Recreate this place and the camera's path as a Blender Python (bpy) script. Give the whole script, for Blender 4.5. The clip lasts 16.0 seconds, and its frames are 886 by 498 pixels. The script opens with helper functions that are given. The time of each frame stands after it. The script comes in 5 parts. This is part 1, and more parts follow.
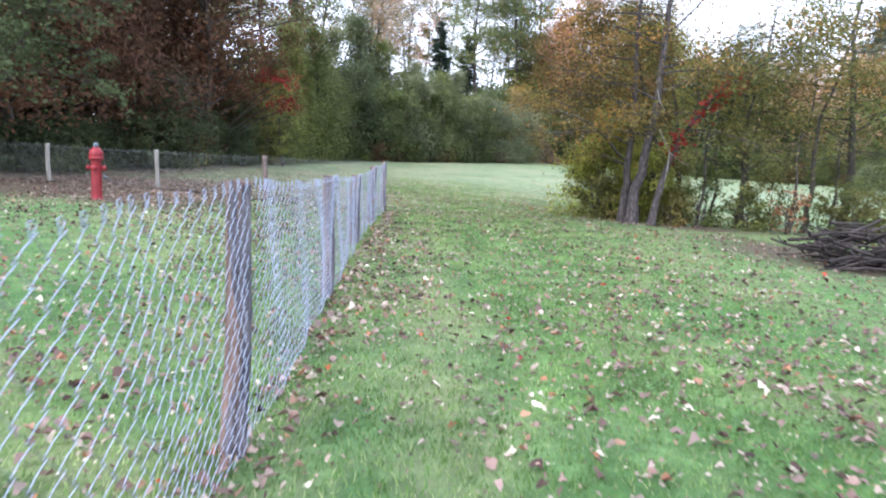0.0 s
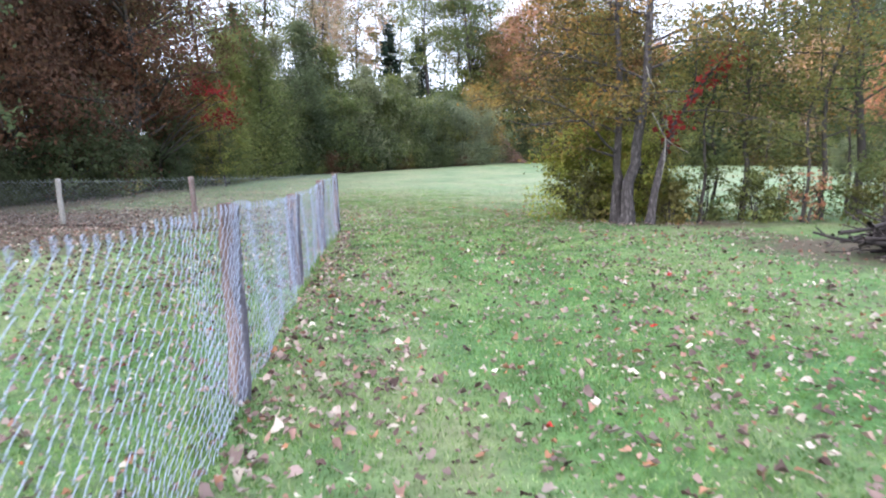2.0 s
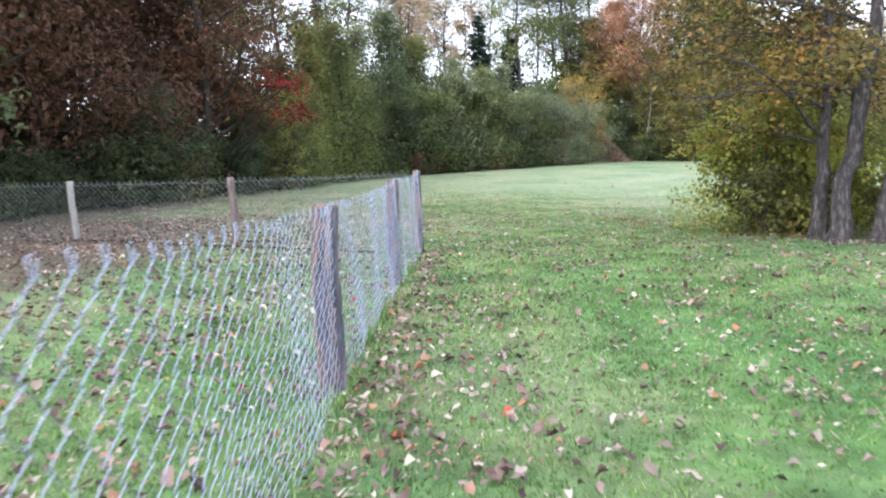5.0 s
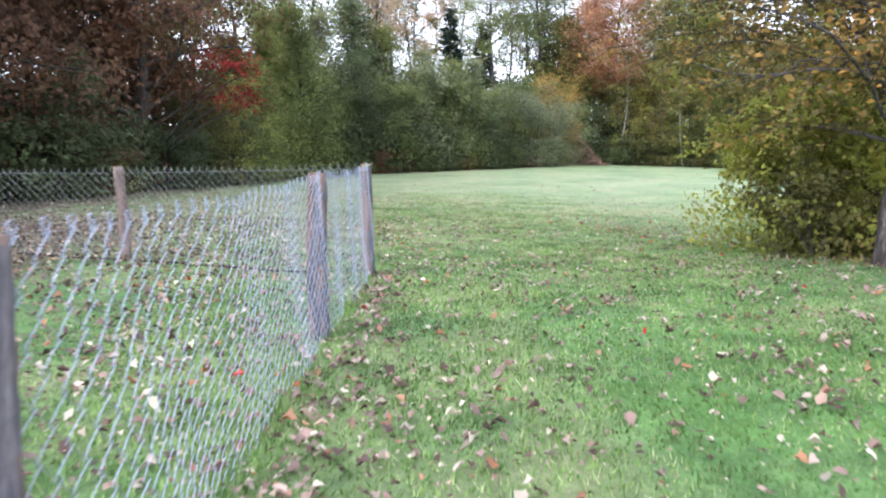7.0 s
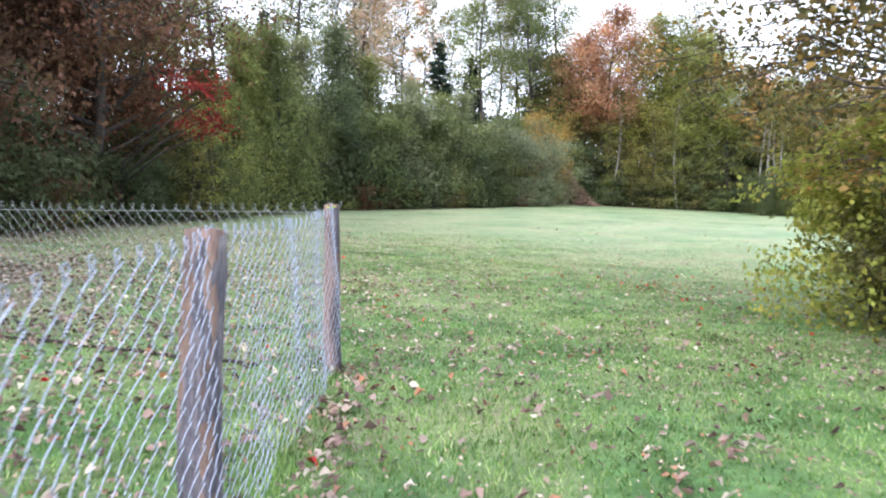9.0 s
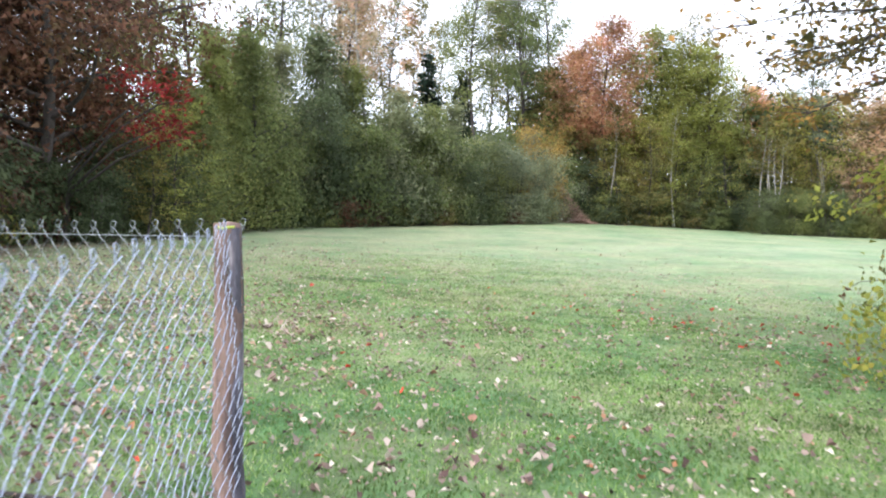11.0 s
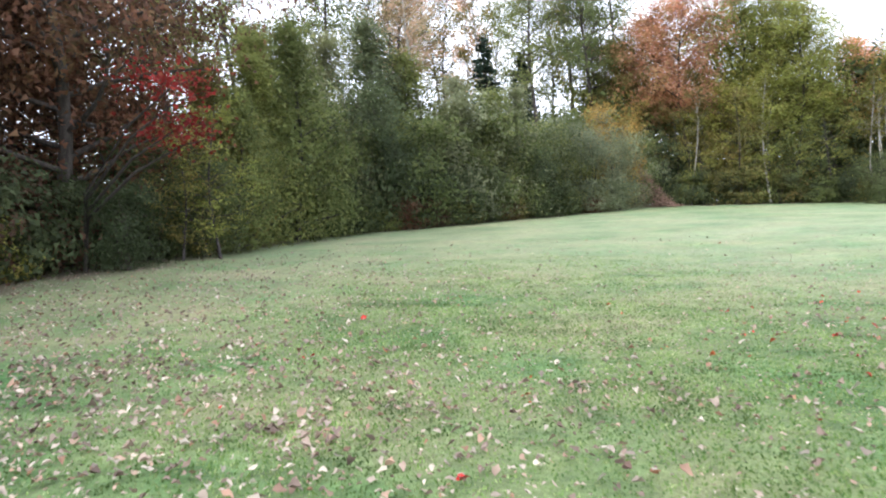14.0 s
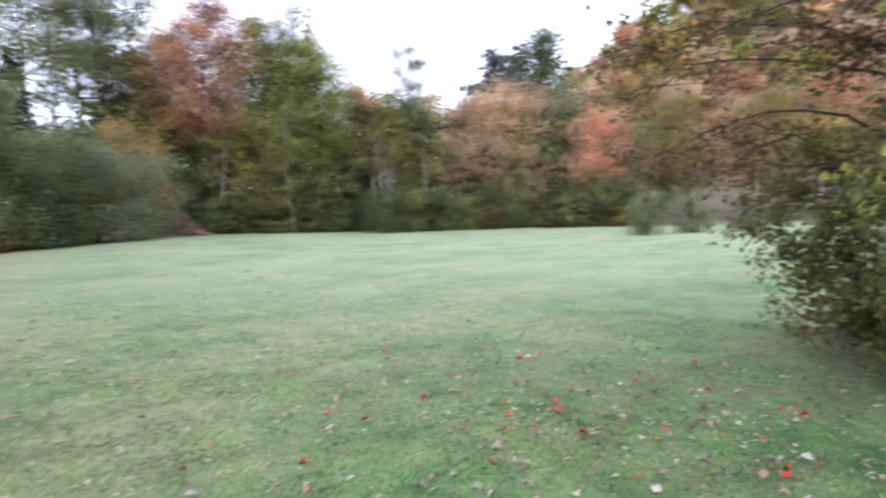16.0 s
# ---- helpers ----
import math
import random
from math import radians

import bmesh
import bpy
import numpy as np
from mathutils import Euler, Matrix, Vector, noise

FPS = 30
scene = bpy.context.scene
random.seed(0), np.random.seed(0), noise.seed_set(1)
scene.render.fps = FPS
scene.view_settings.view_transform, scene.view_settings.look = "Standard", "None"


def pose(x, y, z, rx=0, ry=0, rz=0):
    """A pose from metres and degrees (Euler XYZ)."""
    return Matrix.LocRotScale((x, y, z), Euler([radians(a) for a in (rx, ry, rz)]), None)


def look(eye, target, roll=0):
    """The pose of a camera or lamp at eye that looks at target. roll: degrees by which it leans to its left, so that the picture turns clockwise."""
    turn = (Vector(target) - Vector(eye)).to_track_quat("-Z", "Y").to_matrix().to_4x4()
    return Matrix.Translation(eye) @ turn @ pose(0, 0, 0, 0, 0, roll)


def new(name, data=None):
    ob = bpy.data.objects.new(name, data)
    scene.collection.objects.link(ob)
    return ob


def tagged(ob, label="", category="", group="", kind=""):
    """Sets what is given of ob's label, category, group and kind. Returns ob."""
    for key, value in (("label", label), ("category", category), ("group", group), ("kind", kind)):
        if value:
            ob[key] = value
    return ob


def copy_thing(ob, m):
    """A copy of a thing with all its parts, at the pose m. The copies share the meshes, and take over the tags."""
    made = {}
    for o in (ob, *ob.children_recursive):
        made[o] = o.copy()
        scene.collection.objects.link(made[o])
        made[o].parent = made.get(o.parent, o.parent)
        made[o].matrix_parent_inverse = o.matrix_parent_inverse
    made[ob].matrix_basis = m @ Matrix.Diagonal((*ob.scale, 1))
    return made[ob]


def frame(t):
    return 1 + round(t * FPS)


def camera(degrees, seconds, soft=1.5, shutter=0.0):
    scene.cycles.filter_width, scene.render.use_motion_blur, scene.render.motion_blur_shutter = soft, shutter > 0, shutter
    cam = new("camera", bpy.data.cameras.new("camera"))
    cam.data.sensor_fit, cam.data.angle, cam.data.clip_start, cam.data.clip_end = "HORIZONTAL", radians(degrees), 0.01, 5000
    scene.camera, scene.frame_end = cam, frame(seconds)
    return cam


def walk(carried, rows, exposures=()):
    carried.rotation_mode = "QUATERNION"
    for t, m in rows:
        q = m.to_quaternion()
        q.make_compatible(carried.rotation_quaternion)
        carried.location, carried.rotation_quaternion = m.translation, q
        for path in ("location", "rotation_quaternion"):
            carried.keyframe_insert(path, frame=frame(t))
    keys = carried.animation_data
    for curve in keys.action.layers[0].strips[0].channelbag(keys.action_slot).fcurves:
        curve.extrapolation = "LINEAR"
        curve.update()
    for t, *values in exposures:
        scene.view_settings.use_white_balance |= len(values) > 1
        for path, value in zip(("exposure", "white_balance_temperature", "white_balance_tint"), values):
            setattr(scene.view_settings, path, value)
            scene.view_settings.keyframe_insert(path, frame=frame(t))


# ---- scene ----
cam = camera(67.6, 16.0, soft=2.1, shutter=0.42)
PATH = [
    (0, (0.044, -1.772, 1.477), (0.112, 0.207, 1.195), 3.0),
    (0.5, (0.011, -1.115, 1.506), (0.039, 0.867, 1.242), 2.8),
    (1, (-0.008, -0.495, 1.477), (-0.004, 1.487, 1.209), -0.4),
    (1.5, (0.014, 0.114, 1.455), (0.106, 2.095, 1.198), 0.1),
    (2, (0.029, 0.765, 1.435), (0.206, 2.739, 1.172), -1.1),
    (2.5, (-0.06, 1.434, 1.435), (0.012, 3.414, 1.164), -0.6),
    (3, (-0.109, 2.057, 1.425), (-0.031, 4.035, 1.144), -1.8),
    (3.5, (-0.152, 2.724, 1.417), (-0.17, 4.705, 1.141), -2.1),
    (4, (-0.194, 3.336, 1.436), (-0.267, 5.317, 1.172), -0.3),
    (4.2, (-0.178, 3.62, 1.404), (-0.255, 5.6, 1.138), -2.8),
    (6.3, (-0.173, 6.423, 1.216), (-0.262, 8.409, 0.998), 0.4),
    (6.5, (-0.159, 6.673, 1.199), (-0.198, 8.659, 0.964), -1.4),
    (7, (-0.17, 7.307, 1.21), (-0.152, 9.291, 0.959), -0.3),
    (7.5, (-0.244, 7.918, 1.22), (-0.203, 9.907, 1.016), 0.4),
    (8, (-0.231, 8.534, 1.234), (-0.182, 10.523, 1.033), -0.6),
    (8.5, (-0.278, 9.163, 1.234), (-0.216, 11.157, 1.093), 1.2),
    (8.7, (-0.293, 9.384, 1.26), (-0.227, 11.378, 1.119), 1.2),
    (10.8, (-0.182, 11.632, 1.269), (-0.118, 13.625, 1.114), -1.1),
    (11, (-0.209, 11.864, 1.263), (-0.106, 13.859, 1.173), 1.2),
    (11.5, (-0.216, 12.406, 1.248), (-0.054, 14.396, 1.142), -4.6),
    (12, (-0.266, 12.946, 1.268), (-0.265, 14.944, 1.18), -2.8),
    (12.5, (-0.298, 13.461, 1.268), (-0.316, 15.458, 1.169), -1.2),
    (13, (-0.349, 14.027, 1.272), (-0.404, 16.023, 1.157), -0.3),
    (13.5, (-0.427, 14.575, 1.287), (-0.498, 16.571, 1.185), -0.7),
    (14, (-0.475, 15.128, 1.278), (-0.563, 17.124, 1.18), -3.0),
    (14.3, (-0.415, 15.413, 1.314), (-0.536, 17.409, 1.266), -2.7),
    (14.5, (-0.324, 15.656, 1.286), (-0.168, 17.65, 1.274), -2.5),
    (15, (-0.316, 16.171, 1.275), (0.418, 18.03, 1.213), -2.9),
    (15.3, (-0.294, 16.502, 1.306), (0.566, 18.308, 1.255), -3.8),
    (15.5, (-0.261, 16.714, 1.342), (0.62, 18.508, 1.265), -3.1),
    (15.7, (-0.213, 16.892, 1.371), (0.752, 18.641, 1.287), -2.8),
    (16, (-0.123, 17.117, 1.403), (1.081, 18.711, 1.314), -2.7),
]
# seconds, exposure in stops, white balance in kelvin and tint
BALANCE = [(0, 1.20, 6020, 13.0), (3.5, 1.22, 6100, 11.6), (6.5, 1.29, 6200, 10.6), (8.5, 1.34, 6300, 10.8), (11.5, 1.31, 6470, 10.2), (13, 1.29, 6490, 10.2), (14, 1.24, 6490, 10.6), (15, 1.10, 6350, 12.8), (16, 0.93, 5990, 18.2)]
walk(cam, [(t, look(eye, target, roll)) for t, eye, target, roll in PATH], BALANCE)


# ---- light ----
world = bpy.data.worlds.new("overcast_sky")
scene.world = world
world.use_nodes = True
wn, wl = world.node_tree.nodes, world.node_tree.links
wn.clear()
sky = wn.new("ShaderNodeTexSky")
sky.sky_type = 'NISHITA'
sky.sun_disc = False
sky.sun_elevation, sky.sun_rotation = radians(42), radians(222)
sky.dust_density, sky.air_density = 4.0, 1.0
haze = wn.new("ShaderNodeMixRGB")
haze.inputs[0].default_value = 0.82
haze.inputs[2].default_value = (10.2, 10.9, 12.5, 1)
bg = wn.new("ShaderNodeBackground")
bg.inputs[1].default_value = 0.12
wout = wn.new("ShaderNodeOutputWorld")
wl.new(sky.outputs[0], haze.inputs[1])
wl.new(haze.outputs[0], bg.inputs[0])
wl.new(bg.outputs[0], wout.inputs[0])
sun_data = bpy.data.lights.new("sun", 'SUN')
sun_data.energy, sun_data.angle, sun_data.color = 0.9, radians(20), (1.0, 0.97, 0.92)
sun = new("sun", sun_data)
sun.matrix_world = look((20 * math.sin(radians(222)), 20 * math.cos(radians(222)), 18), (0, 0, 0))


# ---- materials ----
def material(name):
    m = bpy.data.materials.new(name)
    m.use_nodes = True
    m.node_tree.nodes.clear()
    return m, m.node_tree.nodes, m.node_tree.links


def ramp(nodes, stops, smooth=True):
    r = nodes.new("ShaderNodeValToRGB")
    r.color_ramp.interpolation = 'LINEAR' if smooth else 'CONSTANT'
    while len(r.color_ramp.elements) < len(stops):
        r.color_ramp.elements.new(0.5)
    for e, (p, c) in zip(r.color_ramp.elements, stops):
        e.position, e.color = p, (*c, 1)
    return r


def tex_noise(nodes, links, scale, detail=4, coords="Object", stretch=None, rough=0.55):
    tc = nodes.new("ShaderNodeTexCoord")
    n = nodes.new("ShaderNodeTexNoise")
    n.inputs["Scale"].default_value, n.inputs["Detail"].default_value, n.inputs["Roughness"].default_value = scale, detail, rough
    if stretch:
        mp = nodes.new("ShaderNodeMapping")
        mp.inputs["Scale"].default_value = stretch
        links.new(tc.outputs[coords], mp.inputs[0])
        links.new(mp.outputs[0], n.inputs["Vector"])
    else:
        links.new(tc.outputs[coords], n.inputs["Vector"])
    return n


def mix(nodes, links, kind, fac, a, b):
    m = nodes.new("ShaderNodeMixRGB")
    m.blend_type = kind
    for slot, v in zip(m.inputs, (fac, a, b)):
        if isinstance(v, (int, float)):
            slot.default_value = v
        elif isinstance(v, tuple):
            slot.default_value = (*v, 1)
        else:
            links.new(v, slot)
    return m.outputs[0]


def leafy(name, colours, translucent=0.52, clump=0.8, rough=0.65, even=0.55, patch=None, patch_size=1.1, patch_from=0.5):
    """Foliage: each leaf takes one of the colours, with lighter and darker clumps and a shift from plant to plant."""
    m, n, l = material(name)
    mean = [sum(c[k] for c in colours) / len(colours) for k in range(3)]
    colours = [tuple(c[k] * (1 - even) + mean[k] * even for k in range(3)) for c in colours]
    geo = n.new("ShaderNodeNewGeometry")
    r = ramp(n, [(i / max(1, len(colours) - 1), c) for i, c in enumerate(colours)])
    l.new(geo.outputs["Random Per Island"], r.inputs[0])
    nz = tex_noise(n, l, clump, 2)
    vr = ramp(n, [(0.32, (0.5, 0.5, 0.5)), (0.68, (1.4, 1.4, 1.4))])
    l.new(nz.outputs["Fac"], vr.inputs[0])
    c = r.outputs[0]
    if patch:
        pz = tex_noise(n, l, patch_size, 3)
        pm = ramp(n, [(patch_from, (0, 0, 0)), (patch_from + 0.13, (0.85, 0.85, 0.85))])
        l.new(pz.outputs["Fac"], pm.inputs[0])
        jitter = ramp(n, [(0, (0.7, 0.7, 0.7)), (1, (1.3, 1.3, 1.3))])
        l.new(geo.outputs["Random Per Island"], jitter.inputs[0])
        c = mix(n, l, 'MIX', pm.outputs[0], c, mix(n, l, 'MULTIPLY', 1.0, patch, jitter.outputs[0]))
    c = mix(n, l, 'MULTIPLY', 1.0, c, vr.outputs[0])
    info = n.new("ShaderNodeObjectInfo")
    hr = ramp(n, [(0.0, (0.78, 0.84, 0.82)), (0.35, (0.98, 1.0, 0.97)), (0.7, (1.2, 1.17, 1.1)), (1.0, (1.4, 1.3, 1.12))])
    l.new(info.outputs["Random"], hr.inputs[0])
    c = mix(n, l, 'MULTIPLY', 1.0, c, hr.outputs[0])
    d = n.new("ShaderNodeBsdfPrincipled")
    d.inputs["Roughness"].default_value = rough
    d.inputs["Specular IOR Level"].default_value = 0.2
    t = n.new("ShaderNodeBsdfTranslucent")
    mx = n.new("ShaderNodeMixShader")
    mx.inputs[0].default_value = translucent
    out = n.new("ShaderNodeOutputMaterial")
    l.new(c, d.inputs["Base Color"])
    l.new(c, t.inputs["Color"])
    l.new(d.outputs[0], mx.inputs[1])
    l.new(t.outputs[0], mx.inputs[2])
    l.new(mx.outputs[0], out.inputs[0])
    return m


def rough_solid(name, stops, scale, stretch=None, rough=0.85, bump=0.4, metal=0.0, fine=None, per_object=0.0):
    """A solid surface: a colour ramp over coarse noise, broken up by a fine one, with relief."""
    m, n, l = material(name)
    nz = tex_noise(n, l, scale, 6, stretch=stretch)
    r = ramp(n, stops)
    l.new(nz.outputs["Fac"], r.inputs[0])
    n2 = tex_noise(n, l, fine or scale * 6, 5, stretch=stretch)
    r2 = ramp(n, [(0.3, (0.65, 0.65, 0.65)), (0.7, (1.2, 1.2, 1.2))])
    l.new(n2.outputs["Fac"], r2.inputs[0])
    c = mix(n, l, 'MULTIPLY', 0.9, r.outputs[0], r2.outputs[0])
    if per_object:
        info = n.new("ShaderNodeObjectInfo")
        hr = ramp(n, [(0, (1 - per_object,) * 3), (1, (1 + per_object,) * 3)])
        l.new(info.outputs["Random"], hr.inputs[0])
        c = mix(n, l, 'MULTIPLY', 1.0, c, hr.outputs[0])
    d = n.new("ShaderNodeBsdfPrincipled")
    d.inputs["Roughness"].default_value, d.inputs["Metallic"].default_value = rough, metal
    b = n.new("ShaderNodeBump")
    b.inputs["Strength"].default_value, b.inputs["Distance"].default_value = bump, 0.01
    l.new(n2.outputs["Fac"], b.inputs["Height"])
    l.new(b.outputs[0], d.inputs["Normal"])
    l.new(c, d.inputs["Base Color"])
    out = n.new("ShaderNodeOutputMaterial")
    l.new(d.outputs[0], out.inputs[0])
    return m


BARK = rough_solid("grey_bark", [(0.32, (0.026, 0.02, 0.02)), (0.5, (0.06, 0.05, 0.05)), (0.62, (0.12, 0.10, 0.10)), (0.72, (0.26, 0.24, 0.24))], 7, (3, 3, 0.9), 0.92, 1.0)
BARK_DARK = rough_solid("dark_bark", [(0.3, (0.035, 0.028, 0.024)), (0.7, (0.10, 0.085, 0.075))], 3, (4, 4, 0.8), 0.95, 0.8)
BARK_PALE = rough_solid("pale_bark", [(0.3, (0.22, 0.20, 0.18)), (0.5, (0.40, 0.375, 0.345)), (0.8, (0.58, 0.56, 0.53))], 2, (3, 3, 1.2), 0.85, 0.4)
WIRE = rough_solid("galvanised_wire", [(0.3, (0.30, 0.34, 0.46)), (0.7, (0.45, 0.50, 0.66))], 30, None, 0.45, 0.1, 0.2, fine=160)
# shade painted in: the strand halves that catch less sky take this darker zinc
WIRE_SHADED = rough_solid("shaded_wire", [(0.3, (0.15, 0.165, 0.17)), (0.7, (0.27, 0.30, 0.30))], 30, None, 0.6, 0.1, 0.2, fine=160)
WIRE_BACK = rough_solid("back_fence_wire", [(0.3, (0.2, 0.22, 0.23)), (0.7, (0.36, 0.39, 0.4))], 30, None, 0.55, 0.1, 0.2, fine=160)
POST_WOOD = rough_solid("weathered_bark", [(0.3, (0.05, 0.047, 0.062)), (0.5, (0.115, 0.105, 0.135)), (0.62, (0.20, 0.172, 0.195)), (0.74, (0.36, 0.33, 0.35))], 5, (2.5, 2.5, 0.5), 0.9, 1.0, fine=40)
POST_BARE = rough_solid("bare_split_wood", [(0.3, (0.075, 0.058, 0.06)), (0.46, (0.17, 0.112, 0.098)), (0.6, (0.28, 0.185, 0.155)), (0.74, (0.40, 0.31, 0.27))], 4, (3, 3, 0.45), 0.88, 0.9, fine=45)
POST_RED = rough_solid("reddish_post", [(0.3, (0.12, 0.08, 0.075)), (0.6, (0.25, 0.175, 0.16)), (0.8, (0.40, 0.32, 0.30))], 5, (2.5, 2.5, 0.5), 0.9, 0.9, fine=40)
POST_GREY = rough_solid("grey_post", [(0.3, (0.25, 0.23, 0.2)), (0.7, (0.45, 0.42, 0.38))], 5, (2.5, 2.5, 0.5), 0.9, 0.8, fine=40)
RED_PAINT = rough_solid("red_paint", [(0.3, (0.20, 0.011, 0.018)), (0.7, (0.30, 0.018, 0.027))], 5, None, 0.5, 0.2, fine=30)
DARK_PAINT = rough_solid("dark_cap_paint", [(0.3, (0.05, 0.07, 0.09)), (0.7, (0.12, 0.15, 0.18))], 5, None, 0.5, 0.2, fine=30)
STICKS = rough_solid("dead_wood", [(0.3, (0.02, 0.016, 0.015)), (0.55, (0.05, 0.038, 0.036)), (0.8, (0.17, 0.135, 0.125))], 4, None, 0.9, 0.6, per_object=0.4)

LEAF_GREEN = leafy("mid_green_leaves", [(0.094, 0.131, 0.050), (0.155, 0.199, 0.075), (0.205, 0.242, 0.089), (0.286, 0.279, 0.106)], patch=(0.16, 0.165, 0.065), patch_size=0.8, patch_from=0.58)
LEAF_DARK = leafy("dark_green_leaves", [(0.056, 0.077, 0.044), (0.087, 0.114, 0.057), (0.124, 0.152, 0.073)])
LEAF_GREY = leafy("grey_green_leaves", [(0.131, 0.160, 0.102), (0.193, 0.221, 0.136), (0.261, 0.274, 0.174)])
LEAF_OLIVE = leafy("olive_leaves", [(0.110, 0.110, 0.044), (0.182, 0.176, 0.061), (0.275, 0.237, 0.083)], patch=(0.27, 0.17, 0.07), patch_size=0.7, patch_from=0.56)
LEAF_YELLOW = leafy("yellow_green_leaves", [(0.17, 0.20, 0.06), (0.28, 0.32, 0.085), (0.40, 0.42, 0.11), (0.48, 0.40, 0.125)], 0.58, patch=(0.34, 0.25, 0.085), patch_size=0.6, patch_from=0.58)
LEAF_ORANGE = leafy("orange_leaves", [(0.16, 0.13, 0.055), (0.29, 0.18, 0.06), (0.43, 0.245, 0.075), (0.42, 0.32, 0.11), (0.20, 0.20, 0.075)], 0.45, patch=(0.18, 0.18, 0.07), patch_size=0.6, patch_from=0.52)
LEAF_CORAL = leafy("coral_leaves", [(0.318, 0.254, 0.106), (0.509, 0.201, 0.133), (0.657, 0.286, 0.191), (0.700, 0.392, 0.265), (0.488, 0.339, 0.159)], 0.6, clump=0.5, even=0.2, patch=(0.36, 0.30, 0.11), patch_size=0.45, patch_from=0.58)
# salmon foliage lighter than coral, with the far hillside's haze put into the colour
LEAF_HAZED_SALMON = leafy("hazed_salmon_leaves", [(0.34, 0.31, 0.15), (0.54, 0.29, 0.21), (0.64, 0.38, 0.28), (0.66, 0.46, 0.34), (0.46, 0.40, 0.23)], 0.6, even=0.3, patch=(0.38, 0.33, 0.20), patch_size=0.35)
LEAF_WILLOW = leafy("willow_leaves", [(0.13, 0.155, 0.085), (0.20, 0.225, 0.125), (0.27, 0.285, 0.165)], even=0.6)
LEAF_RUST = leafy("russet_leaves", [(0.063, 0.038, 0.033), (0.122, 0.063, 0.050), (0.198, 0.095, 0.065), (0.153, 0.113, 0.063)])
LEAF_COPPER = leafy("copper_leaves", [(0.068, 0.036, 0.032), (0.126, 0.061, 0.048), (0.207, 0.095, 0.065), (0.162, 0.113, 0.063)], 0.45, patch=(0.11, 0.10, 0.048), patch_size=0.5, patch_from=0.52)
LEAF_SCARLET = leafy("scarlet_leaves", [(0.10, 0.025, 0.02), (0.24, 0.03, 0.03), (0.37, 0.045, 0.05)], patch=(0.17, 0.06, 0.035), patch_size=1.6)
LEAF_CLUMP = leafy("amber_green_leaves", [(0.065, 0.07, 0.03), (0.12, 0.115, 0.042), (0.21, 0.155, 0.055), (0.38, 0.21, 0.07)], 0.4, even=0.25, patch=(0.48, 0.24, 0.07), patch_size=0.75, patch_from=0.53)
# clump foliage painted darker: the shade of a backlit crown is in the colour
LEAF_BACKLIT = leafy("backlit_leaves", [(0.05, 0.05, 0.025), (0.09, 0.08, 0.035), (0.15, 0.11, 0.05), (0.22, 0.13, 0.06)], 0.3, patch=(0.19, 0.10, 0.055), patch_size=1.0)
LEAF_BUSH = leafy("shrub_leaves", [(0.10, 0.15, 0.04), (0.20, 0.265, 0.065), (0.32, 0.37, 0.095), (0.40, 0.33, 0.10)], 0.45, clump=1.5, patch=(0.34, 0.22, 0.075), patch_size=1.2, patch_from=0.6)
# darker, more amber copy of LEAF_BUSH; shade on two bushes put into the colour
LEAF_SHADE = leafy("shaded_amber_shrub_leaves", [(0.075, 0.10, 0.033), (0.15, 0.185, 0.055), (0.24, 0.25, 0.075), (0.32, 0.22, 0.085)], 0.4, clump=1.6, patch=(0.28, 0.17, 0.07), patch_size=1.3, patch_from=0.57)
NEEDLES = leafy("spruce_needles", [(0.018, 0.035, 0.025), (0.035, 0.06, 0.04)], 0.1)
NEEDLES_PINE = leafy("pine_needles", [(0.09, 0.12, 0.10), (0.14, 0.17, 0.14)], 0.15)
FALLEN = leafy("fallen_leaves", [(0.06, 0.036, 0.033), (0.15, 0.09, 0.082), (0.30, 0.195, 0.175), (0.54, 0.45, 0.40), (0.28, 0.185, 0.175), (0.38, 0.165, 0.09), (0.42, 0.32, 0.29), (0.10, 0.06, 0.052), (0.38, 0.265, 0.25), (0.08, 0.048, 0.043), (0.64, 0.57, 0.47), (0.26, 0.16, 0.15)], 0.25, 3.0, even=0.0, patch=(0.20, 0.115, 0.095), patch_size=14, patch_from=0.6)
FALLEN_PALE = leafy("pale_fallen_leaves", [(0.18, 0.115, 0.10), (0.36, 0.25, 0.215), (0.50, 0.39, 0.34), (0.62, 0.52, 0.45), (0.42, 0.22, 0.155), (0.52, 0.41, 0.365)], 0.25, 3.0, even=0.0)
FALLEN_DULL = leafy("dull_fallen_leaves", [(0.08, 0.052, 0.045), (0.15, 0.10, 0.085), (0.22, 0.15, 0.13), (0.12, 0.075, 0.065), (0.34, 0.25, 0.21)], 0.2, 3.0, even=0.0)
FALLEN_BROWN = leafy("dark_fallen_leaves", [(0.05, 0.032, 0.028), (0.09, 0.055, 0.048), (0.14, 0.085, 0.075)], 0.15, 3.0, even=0.0)
FALLEN_RED = leafy("fallen_red_leaves", [(0.35, 0.02, 0.025), (0.5, 0.05, 0.04), (0.42, 0.12, 0.05)], 0.1, 3.0, even=0.0)
GRASS = leafy("grass_blades", [(0.05, 0.13, 0.034), (0.118, 0.223, 0.06), (0.188, 0.298, 0.094), (0.40, 0.45, 0.25)], 0.45, 1.6, even=0.12)


